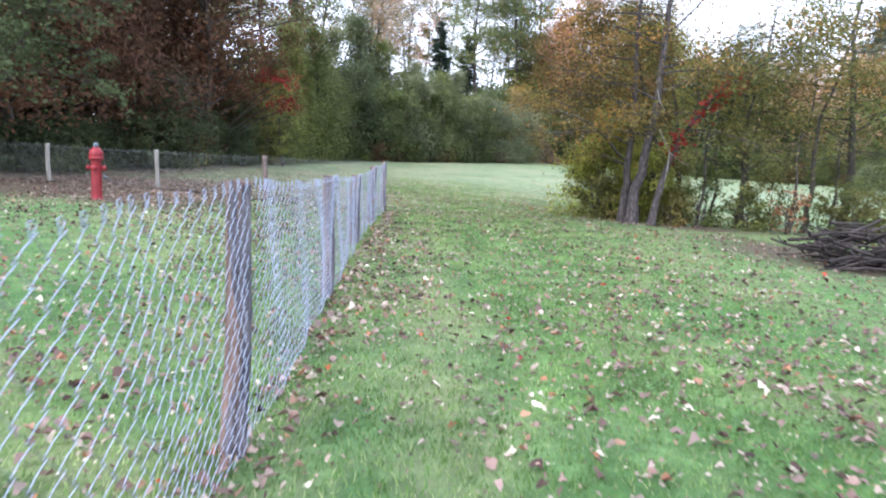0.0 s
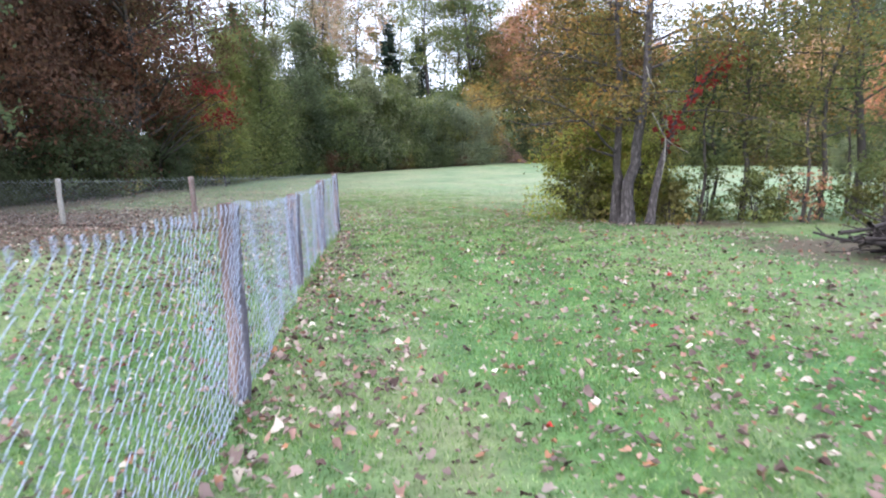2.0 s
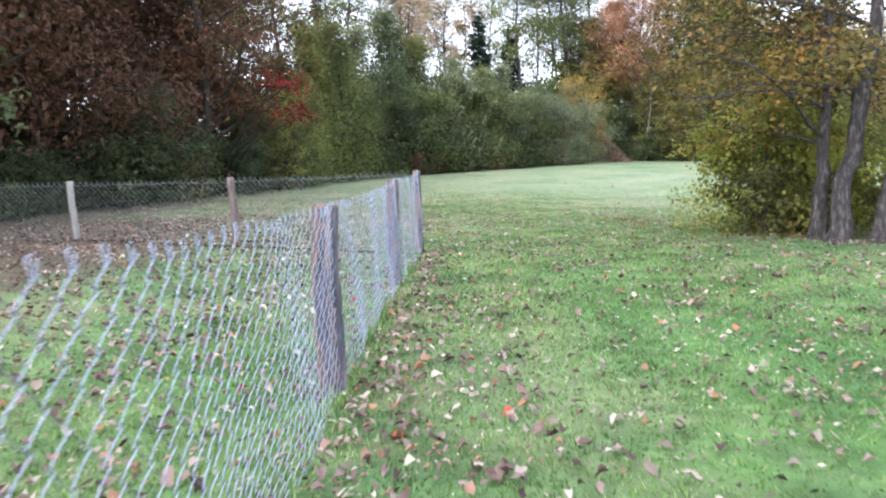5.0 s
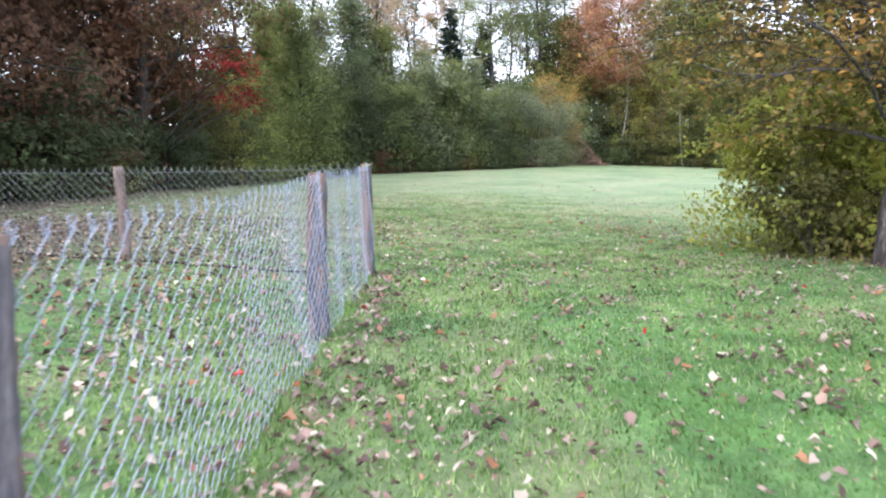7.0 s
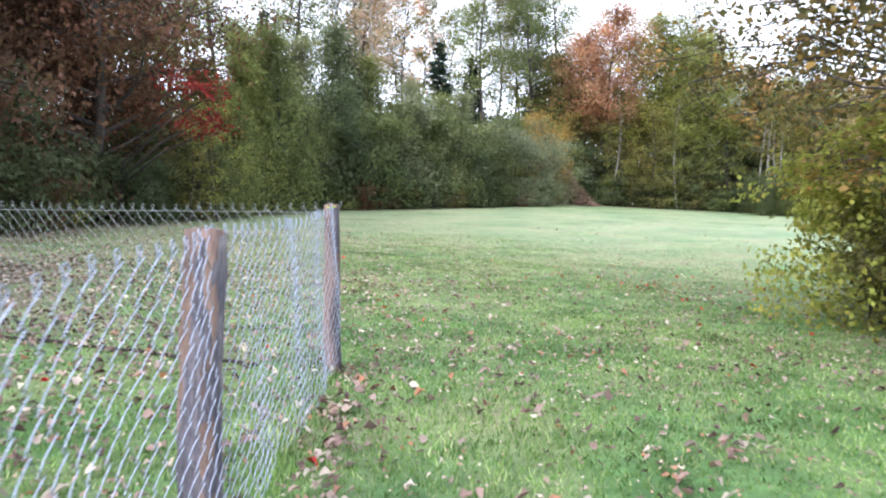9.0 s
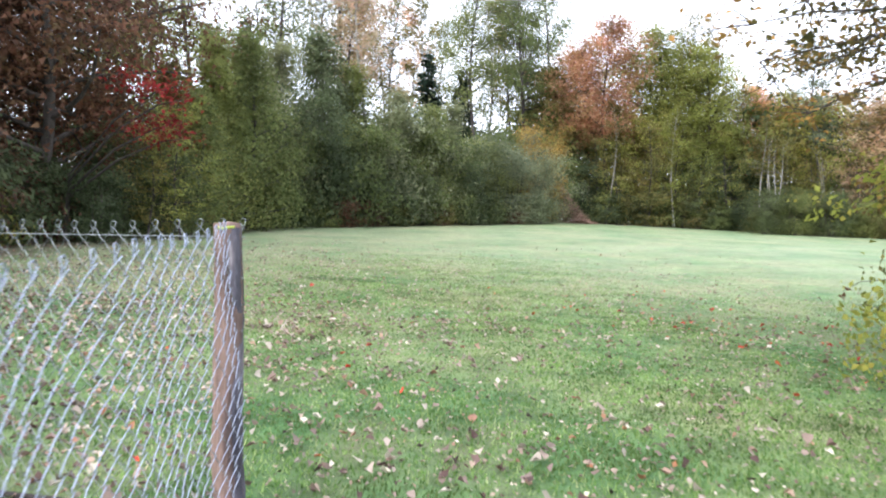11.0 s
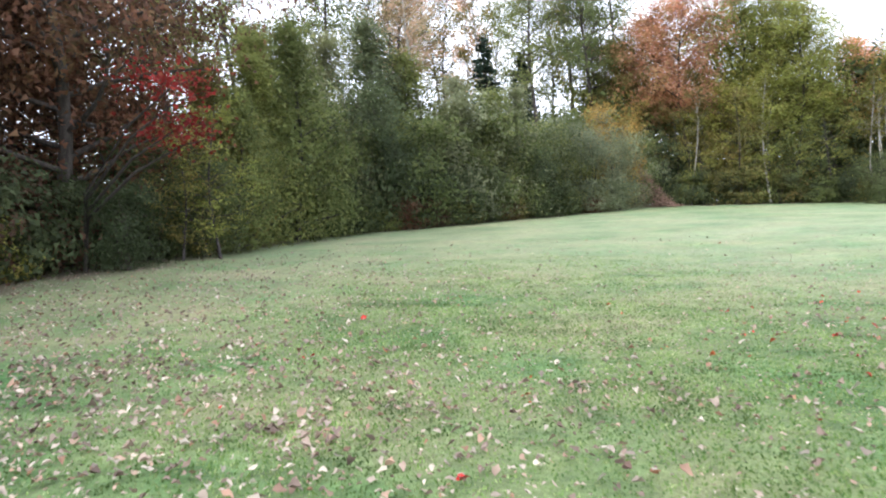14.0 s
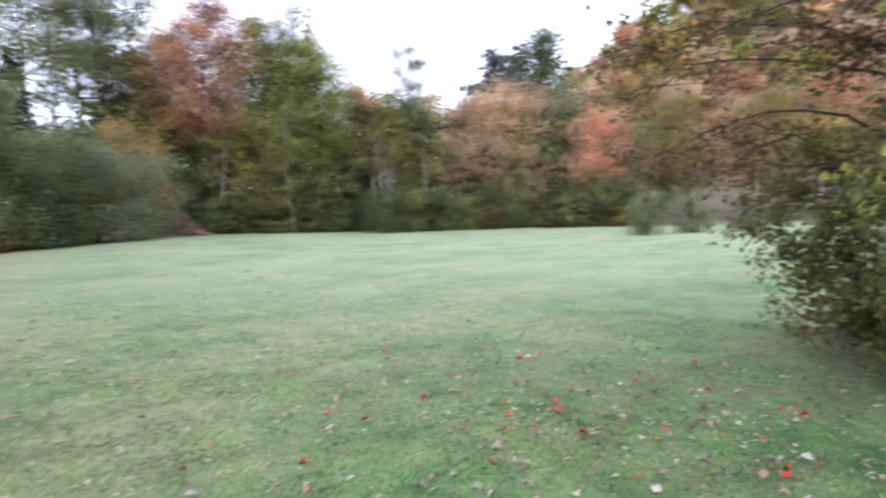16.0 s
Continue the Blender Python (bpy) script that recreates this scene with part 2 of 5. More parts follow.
def lawn_material():
    m, n, l = material("mown_lawn")
    big = tex_noise(n, l, 0.35, 5)
    fine = tex_noise(n, l, 9, 8, rough=0.7)
    tiny = tex_noise(n, l, 55, 6, rough=0.75)
    g = ramp(n, [(0.36, (0.074, 0.176, 0.057)), (0.48, (0.128, 0.233, 0.087)), (0.57, (0.19, 0.267, 0.115)), (0.66, (0.255, 0.28, 0.15))])
    l.new(big.outputs["Fac"], g.inputs[0])
    f = ramp(n, [(0.28, (0.62, 0.62, 0.6)), (0.72, (1.3, 1.3, 1.25))])
    l.new(fine.outputs["Fac"], f.inputs[0])
    t = ramp(n, [(0.3, (0.55, 0.55, 0.55)), (0.7, (1.35, 1.35, 1.3))])
    l.new(tiny.outputs["Fac"], t.inputs[0])
    c = mix(n, l, 'MULTIPLY', 1.0, g.outputs[0], f.outputs[0])
    c = mix(n, l, 'MULTIPLY', 0.9, c, t.outputs[0])
    # lush darker stretches where the mower leaves the grass thick
    lush = n.new("ShaderNodeAttribute")
    lush.attribute_name = "lush"
    lun = tex_noise(n, l, 1.1, 4, rough=0.6)
    lur = ramp(n, [(0.4, (0.25, 0.25, 0.25)), (0.6, (1, 1, 1))])
    l.new(lun.outputs["Fac"], lur.inputs[0])
    luc = mix(n, l, 'MULTIPLY', 1.0, (0.085, 0.205, 0.045), f.outputs[0])
    luc = mix(n, l, 'MULTIPLY', 0.9, luc, t.outputs[0])
    c = mix(n, l, 'MIX', mix(n, l, 'MULTIPLY', 1.0, lush.outputs["Fac"], lur.outputs[0]), c, luc)
    # thin tan thatch showing between the blades
    th = tex_noise(n, l, 0.8, 6, rough=0.65)
    thr = ramp(n, [(0.48, (0, 0, 0)), (0.72, (0.48, 0.48, 0.48))])
    worn = n.new("ShaderNodeAttribute")
    worn.attribute_name = "worn"
    wsum = n.new("ShaderNodeMath")
    wsum.operation = 'ADD'
    l.new(th.outputs["Fac"], wsum.inputs[0])
    l.new(worn.outputs["Fac"], wsum.inputs[1])
    l.new(wsum.outputs[0], thr.inputs[0])
    mot = tex_noise(n, l, 2.6, 5, rough=0.6)
    mr = ramp(n, [(0.38, (0.70, 0.75, 0.70)), (0.62, (1.26, 1.22, 1.2))])
    l.new(mot.outputs["Fac"], mr.inputs[0])
    c = mix(n, l, 'MULTIPLY', 0.9, c, mr.outputs[0])
    thc = mix(n, l, 'MULTIPLY', 0.8, (0.29, 0.25, 0.155), t.outputs[0])
    c = mix(n, l, 'MIX', thr.outputs[0], c, thc)
    # pale dewy stretch of the open field, its sky sheen put into the colour
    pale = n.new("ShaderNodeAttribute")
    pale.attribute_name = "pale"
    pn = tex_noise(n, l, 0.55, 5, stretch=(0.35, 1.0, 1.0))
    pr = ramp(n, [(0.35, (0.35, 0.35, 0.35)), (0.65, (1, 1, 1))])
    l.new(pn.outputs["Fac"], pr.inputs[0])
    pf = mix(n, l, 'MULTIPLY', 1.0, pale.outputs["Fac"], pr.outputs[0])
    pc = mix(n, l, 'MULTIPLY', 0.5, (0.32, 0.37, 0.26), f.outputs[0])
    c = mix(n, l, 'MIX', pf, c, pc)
    # leaf litter and bare soil at the edge of the woods
    litter = n.new("ShaderNodeAttribute")
    litter.attribute_name = "litter"
    ln = tex_noise(n, l, 1.6, 6, rough=0.7)
    add = n.new("ShaderNodeMath")
    add.operation = 'ADD'
    l.new(litter.outputs["Fac"], add.inputs[0])
    l.new(ln.outputs["Fac"], add.inputs[1])
    lr = ramp(n, [(0.68, (0, 0, 0)), (1.12, (0.92, 0.92, 0.92))])
    l.new(add.outputs[0], lr.inputs[0])
    lcn = tex_noise(n, l, 24, 6, rough=0.8)
    lc = ramp(n, [(0.3, (0.035, 0.026, 0.02)), (0.5, (0.10, 0.07, 0.052)), (0.7, (0.22, 0.15, 0.105))])
    l.new(lcn.outputs["Fac"], lc.inputs[0])
    c = mix(n, l, 'MIX', lr.outputs[0], c, lc.outputs[0])
    d = n.new("ShaderNodeBsdfPrincipled")
    d.inputs["Roughness"].default_value = 0.75
    d.inputs["Specular IOR Level"].default_value = 0.35
    b = n.new("ShaderNodeBump")
    b.inputs["Strength"].default_value, b.inputs["Distance"].default_value = 0.7, 0.03
    l.new(tiny.outputs["Fac"], b.inputs["Height"])
    l.new(b.outputs[0], d.inputs["Normal"])
    l.new(c, d.inputs["Base Color"])
    out = n.new("ShaderNodeOutputMaterial")
    l.new(d.outputs[0], out.inputs[0])
    return m


LAWN = lawn_material()


# ---- ground ----
def step(a, b, v):
    s = np.clip((v - a) / (b - a), 0, 1)
    return s * s * (3 - 2 * s)


def ground_z(x, y):
    x, y = np.asarray(x, float), np.asarray(y, float)
    z = 0.034 * np.clip(y - 22, 0, 45)
    z = z - 0.03 * np.clip(x, -6, 6) * step(13, 20, y) * (1 - step(26, 40, y))
    z = z + 0.17 * step(2.5, 7, -x) * step(6, 12, y) * (1 - step(15, 20, y))
    z = z - 0.38 * step(8, 26, x) * step(28, 46, y)
    z = z + 0.1 * (1 - step(0, 5, y))
    z = z + 0.012 * np.sin(0.9 * x + 0.4) * np.sin(0.7 * y) + 0.012 * np.sin(2.3 * x + y)
    hill = 63 * np.exp(-(((x - 175) / 60) ** 2 + ((y - 85) / 62) ** 2))
    return z + hill * step(48, 80, np.hypot(x, y - 15))


# edge of the lawn against the woods, from the near left round to the right
EDGE = [(-60, 6), (-17, 12), (-13, 18), (-11.2, 24), (-10.6, 31), (-10.5, 37), (-7.5, 42), (-2.5, 45), (4, 50), (9, 55.5), (13, 58.5), (20, 57.5), (25, 54), (31, 50), (36, 43), (40, 30), (42, 5), (42, -40)]


def into_woods(x, y):
    """Signed distance into the woods: above 0 past the lawn's edge."""
    x, y = np.asarray(x, float), np.asarray(y, float)
    best, side = np.full(x.shape, 1e9), np.zeros(x.shape)
    for (ax, ay), (bx, by) in zip(EDGE[:-1], EDGE[1:]):
        dx, dy = bx - ax, by - ay
        u = np.clip(((x - ax) * dx + (y - ay) * dy) / (dx * dx + dy * dy), 0, 1)
        d = np.hypot(x - ax - u * dx, y - ay - u * dy)
        s = dx * (y - ay) - dy * (x - ax)
        side = np.where(d < best, np.sign(s), side)
        best = np.minimum(best, d)
    return best * side


def bare(x, y):
    """How much leaf litter or soil covers the ground, with a bush's shade painted in as litter."""
    w = 0.55 * step(-2.0, 1.5, into_woods(x, y))
    back = 0.55 * step(9.0, 12.8, y + 0.35 * (x + 5)) * step(2.4, 6.5, -x) * (1 - step(18, 23, y + 0.5 * (x + 7)))
    back = np.maximum(back, 0.46 * step(-6.0, -0.5, into_woods(x, y)) * (y < 40) * (x < 0))
    clump = 0.5 * np.exp(-(((x - 7.4) / 2.6) ** 2 + ((y - 14.6) / 1.5) ** 2))
    clump2 = 0.45 * np.exp(-(((x - 6.6) / 1.6) ** 2 + ((y - 18.6) / 2.8) ** 2))
    pile = 0.55 * np.exp(-(((x - 6.9) / 1.5) ** 2 + ((y - 10.4) / 1.9) ** 2))
    # brown patch by the bushes: some litter, and their shade painted on the lawn
    shade = 0.2 * np.exp(-(((x - 5.3) / 1.5) ** 2 + ((y - 20.4) / 1.8) ** 2))
    heap = 0.55 * np.exp(-(((x - 7.0) / 1.5) ** 2 + ((y - 8.8) / 1.5) ** 2))
    return np.clip(np.maximum.reduce([w, back, clump, clump2, pile, heap, shade]), 0, 0.6)


def axis(lo, near_lo, near_hi, hi, fine, count):
    a = np.geomspace(1, near_lo - lo + 1, count)[::-1]
    b = np.geomspace(1, hi - near_hi + 1, count)
    return np.concatenate([near_lo - a[:-1] + 1, np.arange(near_lo, near_hi, fine), near_hi + b - 1])


def mesh_ob(name, verts, faces, mat, parent=None):
    me = bpy.data.meshes.new(name)
    verts, faces = np.asarray(verts, np.float32), np.asarray(faces, np.int32)
    k = faces.shape[1]
    me.vertices.add(len(verts))
    me.vertices.foreach_set("co", verts.ravel())
    me.loops.add(faces.size)
    me.loops.foreach_set("vertex_index", faces.ravel())
    me.polygons.add(len(faces))
    me.polygons.foreach_set("loop_start", np.arange(0, faces.size, k, dtype=np.int32))
    me.update(calc_edges=True)
    me.validate()
    me.materials.append(mat)
    ob = new(name, me)
    ob.parent = parent
    return ob


def smooth(ob):
    ob.data.polygons.foreach_set("use_smooth", np.ones(len(ob.data.polygons), bool))
    return ob


def build_ground():
    xs, ys = axis(-500, -14, 14, 500, 0.3, 34), axis(-300, -4, 34, 600, 0.3, 34)
    X, Y = np.meshgrid(xs, ys)
    x, y = X.ravel(), Y.ravel()
    w = len(xs)
    i = np.arange((len(ys) - 1) * w).reshape(-1, w)[:, :-1].ravel()
    ob = mesh_ob("ground", np.c_[x, y, ground_z(x, y)], np.c_[i, i + 1, i + w + 1, i + w], LAWN)
    smooth(ob)
    a = ob.data.attributes.new("litter", 'FLOAT', 'POINT')
    a.data.foreach_set("value", bare(x, y).astype(np.float32))
    # far: painted sheen of the open field, stronger along y and to the right
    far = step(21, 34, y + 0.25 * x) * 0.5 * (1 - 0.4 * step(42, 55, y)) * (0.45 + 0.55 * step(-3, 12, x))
    track = np.exp(-((x - 0.25) / 0.35) ** 2) + np.exp(-((x + 0.55) / 0.22) ** 2)
    tired = 0.06 * step(14, 20, y) + 0.07 * step(18, 25, y) * (1 - step(6, 16, x)) + 0.05 * step(18, 24, y) * step(-4, 2, -x + 2) + 0.11 * track * (y < 16) - 0.1 * np.exp(-((x - 1.0) / 0.5) ** 2) * (y < 13)
    a = ob.data.attributes.new("worn", 'FLOAT', 'POINT')
    a.data.foreach_set("value", tired.astype(np.float32))
    rich = np.maximum(0.75 * step(0.3, 1.0, x) * (1 - step(10, 14.5, y)), 0.7 * np.exp(-(((x - 4.6) / 2.2) ** 2 + ((y - 19.6) / 2.2) ** 2)))
    rich = np.maximum(rich, 0.45 * step(0.9, 1.6, -x) * (1 - step(8, 11, y)))
    a = ob.data.attributes.new("lush", 'FLOAT', 'POINT')
    a.data.foreach_set("value", rich.astype(np.float32))
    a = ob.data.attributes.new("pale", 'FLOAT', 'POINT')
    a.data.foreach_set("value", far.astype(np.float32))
    tagged(ob, "mown green lawn with leaf litter and a pale dewy stretch with painted sheen", "ground", kind="structure")


build_ground()


# ---- shapes ----
def tube(path, radii, sides=7, wobble=0.0, rng=None, cap=True):
    """Vertices and quads of a tapered tube along a path."""
    path, radii = np.asarray(path, float), np.asarray(radii, float)
    n = len(path)
    tang = np.gradient(path, axis=0)
    tang /= np.linalg.norm(tang, axis=1)[:, None] + 1e-9
    ref = np.where(np.abs(tang[:, 2:3]) > 0.9, np.array([[1.0, 0, 0]]), np.array([[0, 0, 1.0]]))
    u = np.cross(tang, ref)
    u /= np.linalg.norm(u, axis=1)[:, None]
    v = np.cross(tang, u)
    ang = np.arange(sides) * 2 * np.pi / sides
    rad = radii[:, None] * np.ones((n, sides))
    if wobble and rng is not None:
        rad = rad * (1 + wobble * rng.standard_normal((n, sides)) * 0.5 + wobble * rng.standard_normal((1, sides)))
    pts = path[:, None, :] + rad[..., None] * (np.cos(ang)[None, :, None] * u[:, None, :] + np.sin(ang)[None, :, None] * v[:, None, :])
    verts = pts.reshape(-1, 3)
    k = np.arange(sides)
    rows = np.arange(n - 1)[:, None] * sides
    quads = np.stack([rows + k, rows + (k + 1) % sides, rows + sides + (k + 1) % sides, rows + sides + k], -1).reshape(-1, 4)
    if cap:
        verts = np.vstack([verts, path[-1:]])
        e = (n - 1) * sides
        c = len(verts) - 1
        half = np.arange(0, sides - sides % 2, 2)
        quads = np.vstack([quads, np.stack([np.full(len(half), c), e + half, e + (half + 1) % sides, e + (half + 2) % sides], -1)])
    return verts, quads


def join(pieces):
    vs, fs, base = [], [], 0
    for v, f in pieces:
        vs.append(v)
        fs.append(f + base)
        base += len(v)
    return np.vstack(vs), np.vstack(fs)


def leaves(centres, size, rng, flat=0.5, aspect=0.6, out=None, three=False):
    """A folded four-cornered leaf at each centre, or a plain three-cornered one, turned at random; flat: how far they lie level."""
    n = len(centres)
    yaw = rng.uniform(0, 2 * np.pi, n)
    axis_v = np.c_[np.cos(yaw), np.sin(yaw), rng.normal(-0.25, 0.55, n)]
    axis_v /= np.linalg.norm(axis_v, axis=1)[:, None]
    up = rng.standard_normal((n, 3)) * (1 - flat) + (np.array([0, 0, flat]) if out is None else out * flat * 1.5)
    if out is not None:
        axis_v = np.cross(up, rng.standard_normal((n, 3)))
        axis_v /= np.linalg.norm(axis_v, axis=1)[:, None] + 1e-9
    side = np.cross(axis_v, up)
    side /= np.linalg.norm(side, axis=1)[:, None] + 1e-9
    nor = np.cross(side, axis_v)
    s = (size * rng.uniform(0.6, 1.35, n))[:, None]
    b = centres - axis_v * s * 0.5
    t = centres + axis_v * s * 0.5 - nor * s * 0.08
    l = centres + side * s * aspect * 0.5 + nor * s * 0.14
    r = centres - side * s * aspect * 0.5 + nor * s * 0.14
    if three:
        return np.stack([b, r, t + (l - centres) * 0.7], 1).reshape(-1, 3), np.arange(3 * n).reshape(-1, 3)
    verts = np.stack([b, r, t, l], 1).reshape(-1, 3)
    return verts, np.arange(4 * n).reshape(-1, 4)


def thing(name, label, category, x=0, y=0, z=None, group=""):
    ob = new(name)
    ob.empty_display_size = 0.2
    ob.location = (x, y, float(ground_z(x, y)) if z is None else z)
    return tagged(ob, label, category, group)


def limb_path(start, direction, length, rng, steps=6, droop=0.0, rise=0.0):
    p, d = np.array(start, float), np.array(direction, float)
    d /= np.linalg.norm(d)
    out = [p.copy()]
    for _ in range(steps - 1):
        d = d + rng.normal(0, 0.13, 3) + np.array([0, 0, rise - droop])
        d /= np.linalg.norm(d)
        p = p + d * length / (steps - 1)
        out.append(p.copy())
    return np.array(out)


def broadleaf(name, label, seed, height, radius, crown_from, trunk_r, n_limbs, n_leaves, leaf, mat, bark, lean=(0, 0), spread=0.3, stems=1, squash=1.0, group="", twigs=3, skirt=0.0, cone=0.0):
    """A leafy tree or shrub: trunk, limbs with twigs, and a crown of separate leaves gathered round the twigs."""
    rng = np.random.default_rng(seed)
    small = leaf > 0.1
    if small:
        n_leaves, leaf = int(n_leaves * 1.9), leaf * 0.82
    root = thing(name, label, "shrub" if "shrub" in name or "bush" in name else "tree", group=group)
    wood, tips = [], []
    for s in range(stems):
        a = rng.uniform(0, 6.28)
        off = np.array([math.cos(a), math.sin(a), 0]) * (0 if stems == 1 else rng.uniform(0.05, 0.35) * radius * 0.5)
        h = height * (0.92 if stems == 1 else rng.uniform(0.65, 0.95))
        tt = np.linspace(0, 1, 9)
        bend = np.c_[lean[0] * tt ** 1.2 + 0.03 * h * np.sin(tt * 5 + a), lean[1] * tt ** 1.2 + 0.03 * h * np.cos(tt * 4 + a) - 0.03 * h * math.cos(a), tt * h]
        if stems > 1:
            bend[:, :2] += np.outer(tt ** 1.3, off[:2]) * 2.2
        path = bend + off
        path[0, 2] = -0.15
        rad = trunk_r * (1 - 0.88 * tt ** 0.9) * np.where(tt < 0.02, 1.35, 1.0)
        wood.append(tube(path, rad, 8, 0.06, rng))
        for i in range(max(2, n_limbs // stems)):
            f = crown_from + (0.98 - crown_from) * (i + rng.uniform(0, 1)) / max(2, n_limbs // stems)
            p = np.array([np.interp(f, tt, path[:, j]) for j in range(3)])
            g = (f - crown_from) / (1 - crown_from + 1e-6)
            reach = radius * (0.55 + 0.75 * math.sin(min(1, g * 0.9 + 0.12) * math.pi)) * rng.uniform(0.6, 1.1) * 0.85 * (1 - cone * g)
            a2 = i * 2.4 + rng.uniform(-0.5, 0.5)
            lp = limb_path(p, (math.cos(a2), math.sin(a2), spread + 0.5 * g), reach, rng, 6, 0.02, 0.05)
            r0 = max(0.008, 0.5 * trunk_r * (1 - 0.85 * f))
            wood.append(tube(lp, np.linspace(r0, r0 * 0.25, 6), 5 if twigs else 3, cap=False))
            tips += [lp[k] for k in (2, 3, 4, 5, 5)]
            for _ in range(3):
                q = lp[rng.integers(2, 5)]
                tw = limb_path(q, rng.normal(0, 1, 3) + (lp[-1] - lp[0]) / reach + np.array([0, 0, 0.2]), reach * rng.uniform(0.3, 0.6), rng, 4)
                if _ < twigs:
                    wood.append(tube(tw, np.linspace(r0 * 0.4, r0 * 0.12, 4), 3, cap=False))
                tips += [tw[1], tw[2], tw[3], tw[3]]
    v, f = join(wood)
    smooth(mesh_ob("trunk", v, f, bark, root))
    tips = np.array(tips)
    pick = tips[rng.integers(0, len(tips), n_leaves)]
    c = pick + rng.normal(0, 1, (n_leaves, 3)) * np.array([0.13, 0.13, 0.085 * squash]) * radius * (1.0 if small else 0.7)
    k = int(skirt * n_leaves)
    if k:
        a, q = rng.uniform(0, 6.28, k), radius * rng.uniform(0.2, 1.0, k)
        c[:k] = np.c_[np.cos(a) * q, np.sin(a) * q, rng.uniform(0.02, 0.32, k) * height]
    c[:, 2] = np.maximum(c[:, 2], 0.03)
    away = (c - np.array([lean[0] * 0.6, lean[1] * 0.6, height * 0.45])) / np.array([radius, radius, height * 0.5])
    away = away / (np.linalg.norm(away, axis=1)[:, None] + 1e-9) + np.array([0, 0, 0.35])
    v, f = leaves(c, leaf, rng, 0.55, 0.75, away, small)
    mesh_ob("crown", v, f, mat, root)
    return root


def conifer(name, label, seed, height, radius, base, leaf, n_per, mat, bark, tiers=26, group="", ragged=0.25, power=0.85):
    """A conifer: straight trunk, whorls of drooping boughs, each carrying sprays of needles."""
    rng = np.random.default_rng(seed)
    root = thing(name, label, "tree", group=group)
    tt = np.linspace(0, 1, 8)
    wood = [tube(np.c_[0.05 * np.sin(tt * 3), 0.05 * np.cos(tt * 4), tt * height - 0.1], 0.016 * height * (1.02 - tt), 7, 0.05, rng)]
    cs = []
    for k in range(tiers):
        f = base + (0.99 - base) * k / (tiers - 1)
        r = radius * (1 - (f - base) / (1 - base)) ** power + 0.08 * radius
        for j in range(6):
            a = rng.uniform(0, 6.28)
            rr = r * rng.uniform(1 - ragged * 2, 1.1)
            lp = limb_path((0, 0, f * height), (math.cos(a), math.sin(a), 0.05), rr, rng, 5, 0.05)
            wood.append(tube(lp, np.linspace(0.02, 0.006, 5), 4, cap=False))
            m = max(6, int(n_per * rr / radius))
            u = rng.uniform(0.15, 1, m) * 4
            i = np.minimum(u.astype(int), 3)
            p = lp[i] + (lp[i + 1] - lp[i]) * (u - i)[:, None]
            cs.append(p + rng.normal(0, 1, (m, 3)) * np.array([0.07, 0.07, 0.03]) * radius)
    v, f = join(wood)
    smooth(mesh_ob("trunk", v, f, bark, root))
    v, f = leaves(np.vstack(cs), leaf, rng, 0.7, 0.35)
    mesh_ob("crown", v, f, mat, root)
    return root


def plant(tpl, x, y, size=1.0, turn=0.0, mat=None, label="", tall=1.0, sink=0.0):
    """Sets a copy of a plant on the ground, with its own foliage colour."""
    m = Matrix.Translation((x, y, float(ground_z(x, y)) - sink)) @ Matrix.Rotation(turn, 4, 'Z') @ Matrix.Diagonal((size, size, size * tall, 1))
    ob = copy_thing(tpl, m)
    if mat:
        for c in ob.children:
            if c.name.startswith("crown"):
                c.material_slots[0].link = 'OBJECT'
                c.material_slots[0].material = mat
    if label:
        ob["label"] = label
    return ob


def put(ob, x, y, turn=0.0, size=1.0):
    ob.matrix_basis = Matrix.Translation((x, y, float(ground_z(x, y)))) @ Matrix.Rotation(turn, 4, 'Z') @ Matrix.Diagonal((size, size, size, 1))
    return ob


# ---- fence ----
POSTS = [(-0.79, -5.6, 0.09, 1.33), (-0.80, -2.2, 0.09, 1.33), (-0.69, 1.09, 0.11, 1.31), (-0.825, 4.78, 0.045, 1.20), (-0.94, 8.43, -0.03, 1.085), (-0.95, 11.9, -0.02, 1.15), (-0.89, 14.56, -0.02, 1.218)]
BACK = [(-0.87, 14.56, 0.0, 1.22), (-4.02, 15.42, 0.06, 1.18), (-6.86, 15.66, 0.17, 1.19), (-9.8, 15.95, 0.18, 1.21), (-12.8, 16.3, 0.18, 1.22)]


def post(parent, x, y, z0, z1, r, mat, seed, lean=(0, 0), sides=14):
    rng = np.random.default_rng(seed)
    tt = np.linspace(0, 1, 12)
    path = np.c_[x + lean[0] * tt + 0.006 * np.sin(tt * 7 + seed), y + lean[1] * tt + 0.006 * np.cos(tt * 5 + seed), z0 - 0.12 + (z1 - z0 + 0.12) * tt]
    v, f = tube(path, r * (1.08 - 0.14 * tt), sides, 0.1, rng)
    v[-1, 2] += 0.008
    return mesh_ob("post", v, f, mat, parent)


